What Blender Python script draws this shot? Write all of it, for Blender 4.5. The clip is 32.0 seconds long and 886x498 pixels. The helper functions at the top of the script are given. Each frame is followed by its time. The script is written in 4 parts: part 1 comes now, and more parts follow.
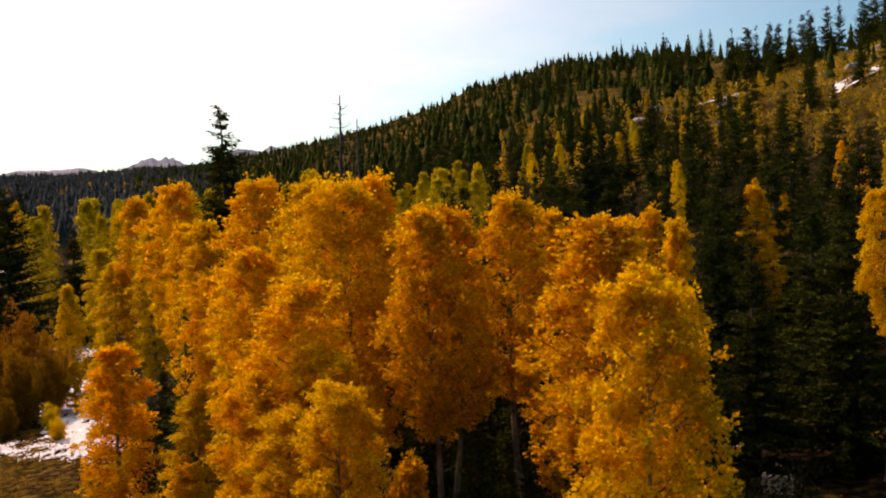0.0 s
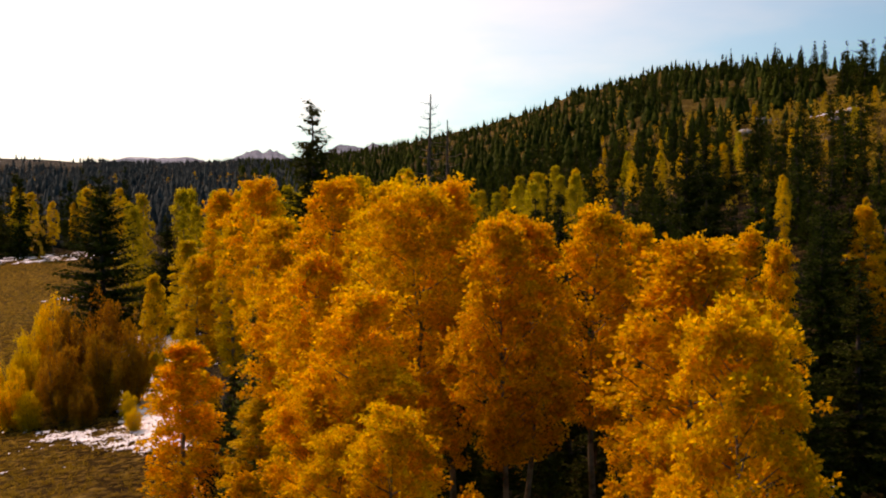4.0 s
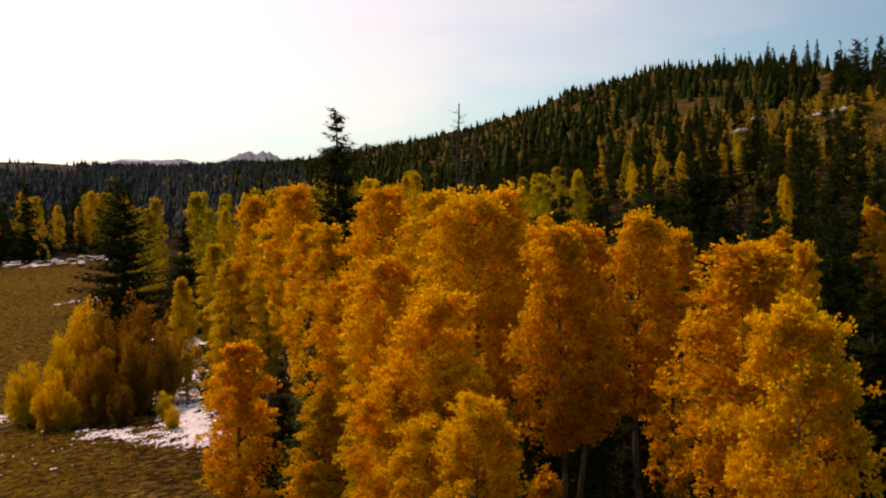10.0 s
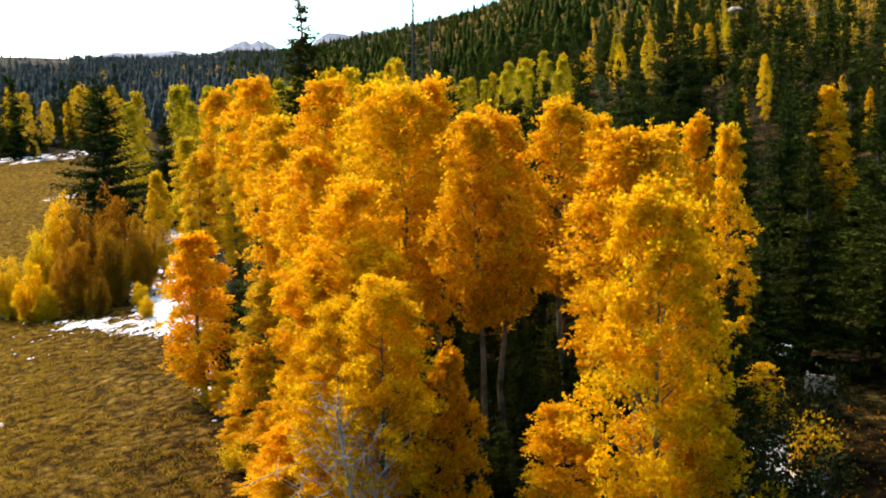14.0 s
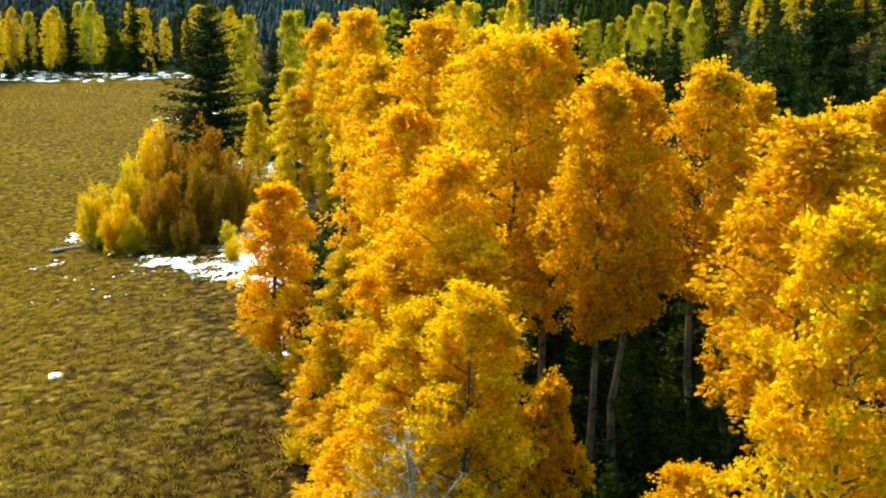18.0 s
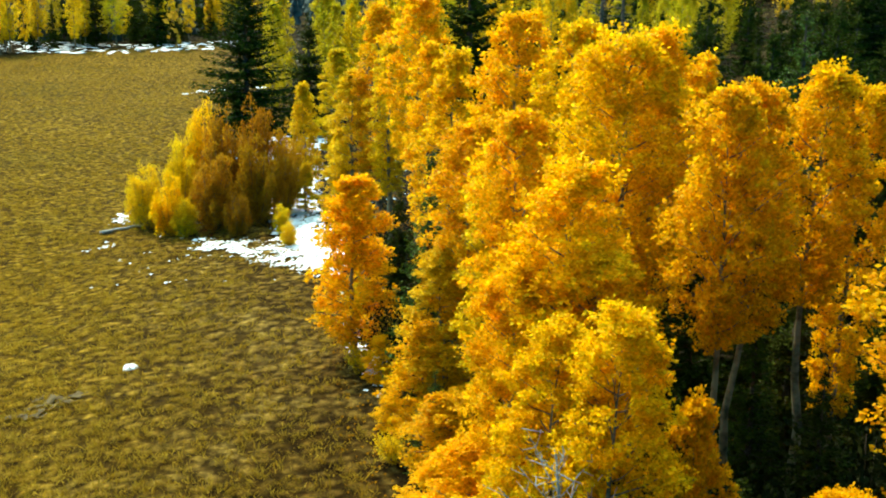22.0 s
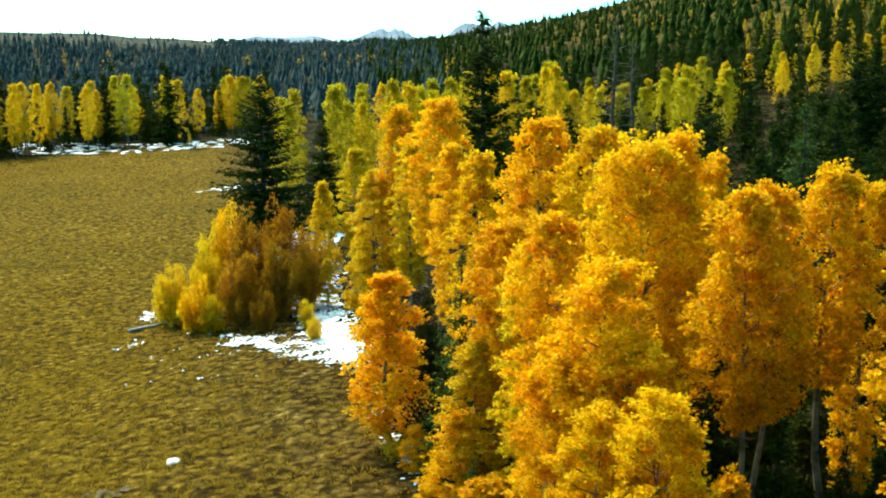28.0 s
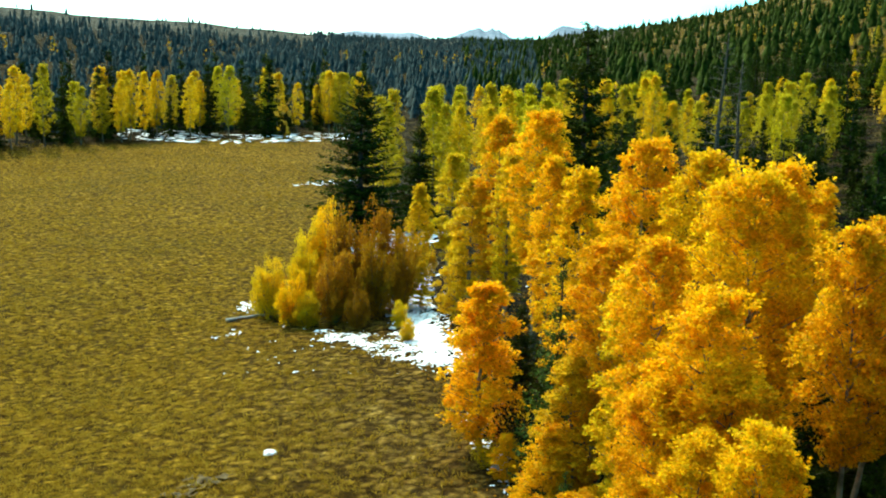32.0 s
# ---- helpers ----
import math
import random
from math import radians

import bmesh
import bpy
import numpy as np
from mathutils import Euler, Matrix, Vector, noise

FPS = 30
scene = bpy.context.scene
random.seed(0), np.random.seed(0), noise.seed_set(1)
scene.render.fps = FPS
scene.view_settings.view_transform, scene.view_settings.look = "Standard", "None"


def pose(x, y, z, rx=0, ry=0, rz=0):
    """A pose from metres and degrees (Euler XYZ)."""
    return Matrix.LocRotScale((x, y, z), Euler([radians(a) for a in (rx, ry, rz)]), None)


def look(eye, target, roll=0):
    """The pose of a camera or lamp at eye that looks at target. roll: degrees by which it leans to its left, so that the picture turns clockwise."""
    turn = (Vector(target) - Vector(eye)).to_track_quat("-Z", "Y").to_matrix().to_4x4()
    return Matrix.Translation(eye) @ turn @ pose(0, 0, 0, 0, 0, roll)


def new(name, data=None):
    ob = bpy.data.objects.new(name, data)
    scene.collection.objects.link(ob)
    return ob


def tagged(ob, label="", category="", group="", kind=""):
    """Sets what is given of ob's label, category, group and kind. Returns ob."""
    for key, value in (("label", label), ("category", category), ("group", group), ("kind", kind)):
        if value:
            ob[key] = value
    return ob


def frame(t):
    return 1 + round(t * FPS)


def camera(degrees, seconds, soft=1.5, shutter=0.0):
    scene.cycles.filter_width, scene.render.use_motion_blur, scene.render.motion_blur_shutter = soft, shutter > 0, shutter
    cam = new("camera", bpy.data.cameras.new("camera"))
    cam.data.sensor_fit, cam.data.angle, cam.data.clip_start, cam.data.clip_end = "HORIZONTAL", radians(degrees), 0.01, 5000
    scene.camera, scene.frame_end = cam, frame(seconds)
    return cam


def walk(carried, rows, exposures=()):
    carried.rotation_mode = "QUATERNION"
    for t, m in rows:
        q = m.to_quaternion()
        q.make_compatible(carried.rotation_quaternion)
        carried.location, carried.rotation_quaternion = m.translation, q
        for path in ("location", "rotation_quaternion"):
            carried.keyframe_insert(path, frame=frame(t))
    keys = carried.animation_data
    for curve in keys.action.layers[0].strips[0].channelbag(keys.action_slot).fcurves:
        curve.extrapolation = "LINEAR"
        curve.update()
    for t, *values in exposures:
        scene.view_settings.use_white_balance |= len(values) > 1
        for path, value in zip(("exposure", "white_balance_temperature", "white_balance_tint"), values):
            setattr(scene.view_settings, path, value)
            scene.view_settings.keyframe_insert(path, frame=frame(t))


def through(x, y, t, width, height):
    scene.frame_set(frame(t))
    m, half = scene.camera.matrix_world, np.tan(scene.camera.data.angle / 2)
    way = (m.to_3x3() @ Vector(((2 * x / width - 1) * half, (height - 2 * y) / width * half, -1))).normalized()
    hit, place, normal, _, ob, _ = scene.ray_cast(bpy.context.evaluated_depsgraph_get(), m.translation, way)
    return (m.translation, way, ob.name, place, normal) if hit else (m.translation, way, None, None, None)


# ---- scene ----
cam = camera(44.0, 32.0, soft=2.0)
PATH = [
    (0, (-1.316, 1.287, 13.515), (-1.377, 3.28, 13.364), -2.7),
    (0.5, (-1.192, 1.295, 13.541), (-1.278, 3.287, 13.392), -2.4),
    (1, (-1.144, 1.217, 13.629), (-1.213, 3.211, 13.478), -2.3),
    (1.5, (-0.909, 1.723, 13.592), (-0.961, 3.716, 13.441), -2.6),
    (2, (-0.827, 1.899, 13.631), (-0.873, 3.893, 13.479), -2.7),
    (2.5, (-0.772, 2.123, 13.656), (-0.856, 4.115, 13.504), -2.3),
    (3, (-0.818, 2.357, 13.635), (-0.983, 4.345, 13.488), -1.2),
    (3.5, (-0.894, 2.697, 13.62), (-1.117, 4.679, 13.477), -0.3),
    (5.5, (-1.404, 3.772, 13.594), (-1.648, 5.751, 13.449), -0.3),
    (6, (-1.617, 3.756, 13.616), (-1.846, 5.738, 13.472), -0.4),
    (6.5, (-1.781, 3.591, 13.617), (-2.026, 5.571, 13.475), -0.2),
    (7, (-1.991, 3.515, 13.606), (-2.237, 5.495, 13.465), -0.3),
    (7.5, (-2.172, 3.062, 13.671), (-2.386, 5.045, 13.531), -0.5),
    (8, (-2.329, 2.717, 13.697), (-2.537, 4.701, 13.559), -0.7),
    (8.5, (-2.442, 2.187, 13.741), (-2.649, 4.172, 13.603), -0.6),
    (9, (-2.475, 1.683, 13.785), (-2.688, 3.667, 13.649), -0.7),
    (9.5, (-2.472, 1.173, 13.832), (-2.679, 3.158, 13.692), -0.7),
    (10, (-2.347, 0.752, 13.879), (-2.57, 2.734, 13.736), -0.7),
    (10.5, (-2.244, 0.185, 13.961), (-2.467, 2.167, 13.813), -0.8),
    (11, (-2.024, -0.197, 14.0), (-2.26, 1.783, 13.848), -0.8),
    (11.5, (-1.791, -0.499, 14.043), (-2.031, 1.479, 13.88), -0.8),
    (12, (-1.469, -0.694, 14.068), (-1.711, 1.281, 13.861), -1.0),
    (12.5, (-1.149, -0.793, 14.068), (-1.394, 1.175, 13.809), -1.0),
    (13, (-0.816, -0.666, 14.029), (-1.062, 1.295, 13.724), -1.3),
    (13.5, (-0.461, -0.478, 13.992), (-0.697, 1.48, 13.659), -1.8),
    (14, (-0.225, -0.191, 13.976), (-0.453, 1.766, 13.629), -2.0),
    (14.5, (-0.022, -0.092, 14.049), (-0.325, 1.852, 13.688), -0.5),
    (15, (0.075, 0.479, 14.038), (-0.298, 2.408, 13.665), 1.1),
    (15.5, (0.089, 1.126, 14.044), (-0.341, 3.04, 13.657), 2.6),
    (17.5, (-0.51, 4.133, 14.074), (-0.923, 6.04, 13.633), 1.2),
    (18, (-0.899, 4.668, 14.142), (-1.316, 6.57, 13.684), 1.2),
    (18.5, (-1.303, 5.354, 14.159), (-1.739, 7.248, 13.684), 1.3),
    (19, (-1.706, 5.483, 14.218), (-2.125, 7.378, 13.735), 1.1),
    (19.5, (-2.017, 5.668, 14.287), (-2.459, 7.555, 13.791), 1.8),
    (20, (-2.329, 5.605, 14.401), (-2.774, 7.487, 13.892), 1.9),
    (20.5, (-2.597, 5.486, 14.503), (-3.029, 7.371, 13.992), 1.2),
    (21, (-2.842, 5.253, 14.611), (-3.267, 7.139, 14.098), 1.2),
    (21.5, (-3.003, 5.014, 14.693), (-3.429, 6.9, 14.181), 0.9),
    (22, (-3.149, 4.695, 14.807), (-3.583, 6.578, 14.292), 1.2),
    (22.5, (-3.221, 4.418, 14.863), (-3.657, 6.301, 14.35), 0.9),
    (23, (-3.277, 4.069, 14.964), (-3.703, 5.955, 14.453), 0.7),
    (23.5, (-3.296, 3.805, 15.014), (-3.722, 5.695, 14.515), 0.3),
    (24, (-3.287, 3.561, 15.081), (-3.721, 5.452, 14.594), 0.4),
    (24.5, (-3.264, 3.394, 15.143), (-3.712, 5.287, 14.675), 0.4),
    (25, (-3.269, 3.266, 15.188), (-3.716, 5.165, 14.745), 0.3),
    (25.5, (-3.319, 3.151, 15.246), (-3.763, 5.055, 14.827), 0.2),
    (27.5, (-3.502, 2.805, 15.388), (-3.951, 4.72, 15.023), -0.1),
    (28, (-3.543, 2.709, 15.418), (-3.993, 4.625, 15.06), -0.1),
    (28.5, (-3.512, 2.731, 15.386), (-3.976, 4.644, 15.03), 0.2),
    (29, (-3.658, 2.452, 15.477), (-4.106, 4.368, 15.12), -0.2),
    (29.5, (-3.651, 2.546, 15.544), (-4.097, 4.462, 15.185), -0.4),
    (30, (-3.747, 2.181, 15.485), (-4.182, 4.101, 15.132), -0.5),
    (30.5, (-3.737, 2.146, 15.697), (-4.182, 4.062, 15.337), -0.7),
    (31, (-3.811, 2.069, 15.674), (-4.353, 3.961, 15.317), 1.5),
    (31.5, (-3.79, 2.467, 15.895), (-4.368, 4.347, 15.529), 1.6),
    (32, (-3.942, 2.012, 15.877), (-4.541, 3.886, 15.516), 2.2),
]
EXPOSURES = [(0.0, -0.66, 8900, 54), (3.0, -0.72, 8900, 54), (6.0, -0.92, 8900, 54), (11.5, -1.06, 8900, 55), (12.5, -0.64, 8500, 53), (13.0, -0.2, 8000, 49),
             (14.0, 0.38, 7100, 30), (15.0, 0.54, 6800, 15), (20.0, 0.69, 6500, -3), (24.0, 0.69, 6300, -8), (28.0, 0.58, 6150, -9), (32.0, 0.5, 6150, -8)]
walk(cam, [(t, look(eye, target, roll)) for t, eye, target, roll in PATH], EXPOSURES)

# ---- light ----
SUN_AZ, SUN_EL = -45.0, 43.0            # degrees: azimuth from +y towards +x, elevation
world = bpy.data.worlds.new("sky")
scene.world = world
world.use_nodes = True
wn, wl = world.node_tree.nodes, world.node_tree.links
wn.clear()
sky = wn.new("ShaderNodeTexSky")
sky.sky_type, sky.sun_disc = "NISHITA", False
sky.sun_elevation, sky.sun_rotation = radians(SUN_EL), radians(SUN_AZ)
sky.air_density, sky.dust_density, sky.altitude = 1.0, 1.5, 2200
w_coord = wn.new("ShaderNodeTexCoord")
w_map = wn.new("ShaderNodeMapping")
w_map.inputs["Scale"].default_value = (1.2, 1.2, 4.5)
w_noise = wn.new("ShaderNodeTexNoise")
w_noise.inputs["Scale"].default_value, w_noise.inputs["Detail"].default_value = 1.7, 7
w_noise.inputs["Roughness"].default_value = 0.55
w_ramp = wn.new("ShaderNodeValToRGB")
w_ramp.color_ramp.elements[0].position, w_ramp.color_ramp.elements[1].position = 0.38, 0.62
w_cloud = wn.new("ShaderNodeMixRGB")
w_cloud.blend_type = "MIX"
w_gain = wn.new("ShaderNodeMixRGB")
w_gain.blend_type = "MULTIPLY"
w_gain.inputs[0].default_value = 1.0
w_gain.inputs[2].default_value = (1.5, 2.15, 2.1, 1)
w_white = wn.new("ShaderNodeMixRGB")
w_white.blend_type = "ADD"
w_white.inputs[0].default_value = 1.0
w_white.inputs[2].default_value = (1.5, 2.9, 2.9, 1)
w_bg, w_out = wn.new("ShaderNodeBackground"), wn.new("ShaderNodeOutputWorld")
w_bg.inputs["Strength"].default_value = 0.063
wl.new(w_coord.outputs["Generated"], w_map.inputs["Vector"])
wl.new(w_map.outputs[0], w_noise.inputs["Vector"])
w_toward = wn.new("ShaderNodeMath")          # the veil of cloud thickens towards the sun
w_toward.operation = "MULTIPLY_ADD"
w_toward.inputs[1].default_value = 1.0
w_thick = wn.new("ShaderNodeMath")
w_thick.operation = "ADD"
w_thick.inputs[1].default_value = -0.58
wl.new(w_noise.outputs["Fac"], w_toward.inputs[2])
wl.new(w_thick.outputs[0], w_toward.inputs[0])
wl.new(w_toward.outputs[0], w_ramp.inputs[0])
wl.new(w_ramp.outputs[0], w_cloud.inputs[0])
w_clear = wn.new("ShaderNodeMixRGB")
w_clear.blend_type = "MULTIPLY"
w_clear.inputs[0].default_value = 1.0
w_clear.inputs[2].default_value = (0.24, 2.05, 2.45, 1)
wl.new(sky.outputs[0], w_clear.inputs[1])
wl.new(w_clear.outputs[0], w_cloud.inputs[1])
wl.new(sky.outputs[0], w_gain.inputs[1])
wl.new(w_gain.outputs[0], w_white.inputs[1])
wl.new(w_white.outputs[0], w_cloud.inputs[2])
# thin cloud scatters the sun forward: a broad glow round the sun's place in the sky
w_dot = wn.new("ShaderNodeVectorMath")
w_dot.operation = "DOT_PRODUCT"
w_dot.inputs[1].default_value = (math.sin(radians(SUN_AZ)) * math.cos(radians(SUN_EL)), math.cos(radians(SUN_AZ)) * math.cos(radians(SUN_EL)), math.sin(radians(SUN_EL)))
w_lobe = wn.new("ShaderNodeMapRange")
w_lobe.inputs["From Min"].default_value, w_lobe.inputs["From Max"].default_value = 0.22, 1.0
w_lobe.inputs["To Min"].default_value, w_lobe.inputs["To Max"].default_value = 0.0, 1.0
w_pow = wn.new("ShaderNodeMath")
w_pow.operation = "POWER"
w_pow.inputs[1].default_value = 1.6
w_glow = wn.new("ShaderNodeMixRGB")
w_glow.blend_type = "MIX"
w_glow.inputs[1].default_value = (0, 0, 0, 1)
w_glow.inputs[2].default_value = (31, 39, 37, 1)
w_sum = wn.new("ShaderNodeMixRGB")
w_sum.blend_type = "ADD"
w_sum.inputs[0].default_value = 1.0
wl.new(w_coord.outputs["Generated"], w_dot.inputs[0])
wl.new(w_dot.outputs["Value"], w_lobe.inputs["Value"])
wl.new(w_dot.outputs["Value"], w_thick.inputs[0])
wl.new(w_lobe.outputs[0], w_pow.inputs[0])
wl.new(w_pow.outputs[0], w_glow.inputs[0])
wl.new(w_cloud.outputs[0], w_sum.inputs[1])
wl.new(w_glow.outputs[0], w_sum.inputs[2])
wl.new(w_sum.outputs[0], w_bg.inputs[0])
wl.new(w_bg.outputs[0], w_out.inputs[0])

sun = new("sun", bpy.data.lights.new("sun", "SUN"))
sun.data.energy, sun.data.angle, sun.data.color = 5.0, radians(0.6), (1.0, 0.9, 0.74)
_a, _e = radians(SUN_AZ), radians(SUN_EL)
SUN_DIR = Vector((math.sin(_a) * math.cos(_e), math.cos(_a) * math.cos(_e), math.sin(_e)))
sun.matrix_world = look((SUN_DIR * 100)[:], (0, 0, 0))

# ---- materials ----
def mat(name, rough=0.8):
    m = bpy.data.materials.new(name)
    m.use_nodes = True
    nt = m.node_tree
    bsdf = nt.nodes["Principled BSDF"]
    bsdf.inputs["Roughness"].default_value = rough
    bsdf.inputs["Specular IOR Level"].default_value = 0.12
    return m, nt.nodes, nt.links, bsdf


def ramp(nodes, stops):
    r = nodes.new("ShaderNodeValToRGB")
    el = r.color_ramp.elements
    while len(el) < len(stops):
        el.new(0.5)
    for e, (p, c) in zip(el, stops):
        e.position, e.color = p, (*c, 1)
    return r


def noise_node(nodes, links, scale, detail=4, coords="Object", rough=0.55):
    co = nodes.new("ShaderNodeTexCoord")
    n = nodes.new("ShaderNodeTexNoise")
    n.inputs["Scale"].default_value, n.inputs["Detail"].default_value = scale, detail
    n.inputs["Roughness"].default_value = rough
    links.new(co.outputs[coords], n.inputs["Vector"])
    return n


def leaf_material(name, a, b, c, through=0.45, hue=0.02, val=0.3, rough=0.55):
    """Foliage: colour from leaf to leaf (a to c) and from clump to clump, a share of light passing through."""
    m, nodes, links, bsdf = mat(name, rough)
    bsdf.inputs["Specular IOR Level"].default_value = 0.03
    geo = nodes.new("ShaderNodeNewGeometry")
    info = nodes.new("ShaderNodeObjectInfo")
    cl = noise_node(nodes, links, 0.9, 3)
    add = nodes.new("ShaderNodeMath")
    add.operation = "MULTIPLY_ADD"
    add.inputs[1].default_value = 0.45
    links.new(geo.outputs["Random Per Island"], add.inputs[0])
    links.new(cl.outputs["Fac"], add.inputs[2])
    r = ramp(nodes, [(0.3, a), (0.65, b), (1.0, c)])
    links.new(add.outputs[0], r.inputs[0])
    hsv = nodes.new("ShaderNodeHueSaturation")
    links.new(r.outputs[0], hsv.inputs["Color"])
    mh = nodes.new("ShaderNodeMapRange")
    mh.inputs["To Min"].default_value, mh.inputs["To Max"].default_value = 0.5 - hue, 0.5 + hue
    links.new(info.outputs["Random"], mh.inputs["Value"])
    links.new(mh.outputs[0], hsv.inputs["Hue"])
    mv = nodes.new("ShaderNodeMapRange")
    mv.inputs["To Min"].default_value, mv.inputs["To Max"].default_value = 1 - val, 1 + val * 0.3
    mul = nodes.new("ShaderNodeMath")
    mul.operation = "FRACT"
    m7 = nodes.new("ShaderNodeMath")
    m7.operation = "MULTIPLY"
    m7.inputs[1].default_value = 7.31
    links.new(info.outputs["Random"], m7.inputs[0])
    links.new(m7.outputs[0], mul.inputs[0])
    links.new(mul.outputs[0], mv.inputs["Value"])
    ml = nodes.new("ShaderNodeMapRange")
    ml.inputs["To Min"].default_value, ml.inputs["To Max"].default_value = 0.62, 1.12
    fr = nodes.new("ShaderNodeMath")
    fr.operation = "MULTIPLY"
    fr.inputs[1].default_value = 13.7
    fr2 = nodes.new("ShaderNodeMath")
    fr2.operation = "FRACT"
    links.new(geo.outputs["Random Per Island"], fr.inputs[0])
    links.new(fr.outputs[0], fr2.inputs[0])
    links.new(fr2.outputs[0], ml.inputs["Value"])
    mlv = nodes.new("ShaderNodeMath")
    mlv.operation = "MULTIPLY"
    links.new(mv.outputs[0], mlv.inputs[0])
    links.new(ml.outputs[0], mlv.inputs[1])
    links.new(mlv.outputs[0], hsv.inputs["Value"])
    links.new(hsv.outputs[0], bsdf.inputs["Base Color"])
    tr = nodes.new("ShaderNodeBsdfTranslucent")
    links.new(hsv.outputs[0], tr.inputs["Color"])
    mix = nodes.new("ShaderNodeMixShader")
    mix.inputs[0].default_value = through
    links.new(bsdf.outputs[0], mix.inputs[1])
    links.new(tr.outputs[0], mix.inputs[2])
    links.new(mix.outputs[0], nodes["Material Output"].inputs["Surface"])
    return m


GOLD = leaf_material("aspen_leaf_gold", (0.87, 0.365, 0.003), (0.97, 0.50, 0.004), (0.99, 0.64, 0.010), 0.52, 0.007, 0.14)
YELLOW = leaf_material("aspen_leaf_yellow", (0.72, 0.40, 0.005), (0.84, 0.53, 0.008), (0.92, 0.66, 0.016), 0.5, 0.006, 0.12)
LIME = leaf_material("aspen_leaf_lime", (0.38, 0.29, 0.006), (0.54, 0.41, 0.008), (0.70, 0.53, 0.02), 0.5, 0.012, 0.2)
RUST = leaf_material("willow_leaf_rust", (0.33, 0.13, 0.005), (0.46, 0.20, 0.007), (0.58, 0.29, 0.012), 0.45, 0.012, 0.2)
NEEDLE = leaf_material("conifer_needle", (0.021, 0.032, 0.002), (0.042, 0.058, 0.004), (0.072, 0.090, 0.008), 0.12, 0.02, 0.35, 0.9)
# paler and bluer than conifer_needle: the valley's haze is put into the colour
HAZED_NEEDLE = leaf_material("hazed_conifer_needle", (0.048, 0.070, 0.062), (0.075, 0.10, 0.09), (0.10, 0.13, 0.118), 0.12, 0.02, 0.3, 0.9)
BRUSH = leaf_material("dry_brush", (0.19, 0.11, 0.010), (0.32, 0.20, 0.015), (0.44, 0.30, 0.025), 0.3, 0.02, 0.3, 0.8)
MUSTARD = leaf_material("sapling_leaf_mustard", (0.30, 0.19, 0.01), (0.42, 0.29, 0.015), (0.56, 0.40, 0.03), 0.4, 0.02, 0.3)
# near-black evergreen leaf: the shade under the aspens is put into its colour
SHADED_UNDER = leaf_material("shaded_undergrowth_leaf", (0.012, 0.016, 0.004), (0.024, 0.03, 0.006), (0.045, 0.05, 0.01), 0.15, 0.02, 0.3)
NEEDLE_L = leaf_material("young_conifer_needle", (0.05, 0.08, 0.012), (0.09, 0.13, 0.016), (0.14, 0.18, 0.025), 0.2, 0.02, 0.3)


def bark_material(name, a, b, scale, rough=0.85):
    m, nodes, links, bsdf = mat(name, rough)
    n = noise_node(nodes, links, scale, 5)
    r = ramp(nodes, [(0.35, a), (0.6, b)])
    links.new(n.outputs["Fac"], r.inputs[0])
    links.new(r.outputs[0], bsdf.inputs["Base Color"])
    bump = nodes.new("ShaderNodeBump")
    bump.inputs["Strength"].default_value, bump.inputs["Distance"].default_value = 0.5, 0.03
    links.new(n.outputs["Fac"], bump.inputs["Height"])
    links.new(bump.outputs[0], bsdf.inputs["Normal"])
    return m


ASPEN_BARK = bark_material("aspen_bark", (0.06, 0.05, 0.03), (0.24, 0.20, 0.12), 3.0)
PINE_BARK = bark_material("pine_bark", (0.035, 0.024, 0.017), (0.10, 0.07, 0.05), 6.0)
DEAD_WOOD = bark_material("dead_wood", (0.22, 0.19, 0.16), (0.45, 0.41, 0.36), 7.0)
TWIG = bark_material("twig_bark", (0.06, 0.045, 0.03), (0.16, 0.12, 0.08), 8.0)
STONE = bark_material("granite", (0.22, 0.2, 0.18), (0.42, 0.39, 0.36), 1.2)


def math_node(nodes, links, op, a, b=None, c=None):
    n = nodes.new("ShaderNodeMath")
    n.operation = op
    for k, v in enumerate((a, b, c)):
        if v is None:
            continue
        if isinstance(v, (int, float)):
            n.inputs[k].default_value = v
        else:
            links.new(v, n.inputs[k])
    return n.outputs[0]


def step_node(nodes, links, v, lo, hi):
    n = nodes.new("ShaderNodeMapRange")
    n.interpolation_type = "SMOOTHSTEP"
    n.inputs["From Min"].default_value, n.inputs["From Max"].default_value = lo, hi
    links.new(v, n.inputs["Value"])
    return n.outputs[0]


def mix_node(nodes, links, fac, a, b, blend="MIX"):
    n = nodes.new("ShaderNodeMixRGB")
    n.blend_type = blend
    for k, v in enumerate((fac, a, b)):
        if isinstance(v, (int, float)):
            n.inputs[k].default_value = v
        elif isinstance(v, tuple):
            n.inputs[k].default_value = (*v, 1)
        else:
            links.new(v, n.inputs[k])
    return n.outputs[0]


DEEP = 2.01      # the valley reaches twice as far ahead as it is wide
# the meadow's edge: y, and the x where the wood's floor begins
EDGE_Y = [-60, 10, 29, 37, 45, 50, 60, 70, 84, 103, 130, 185, 300]
EDGE_X = [-6, -7, -10, -13, -16.7, -19.5, -25, -28, -32, -39, -52, -80, -140]


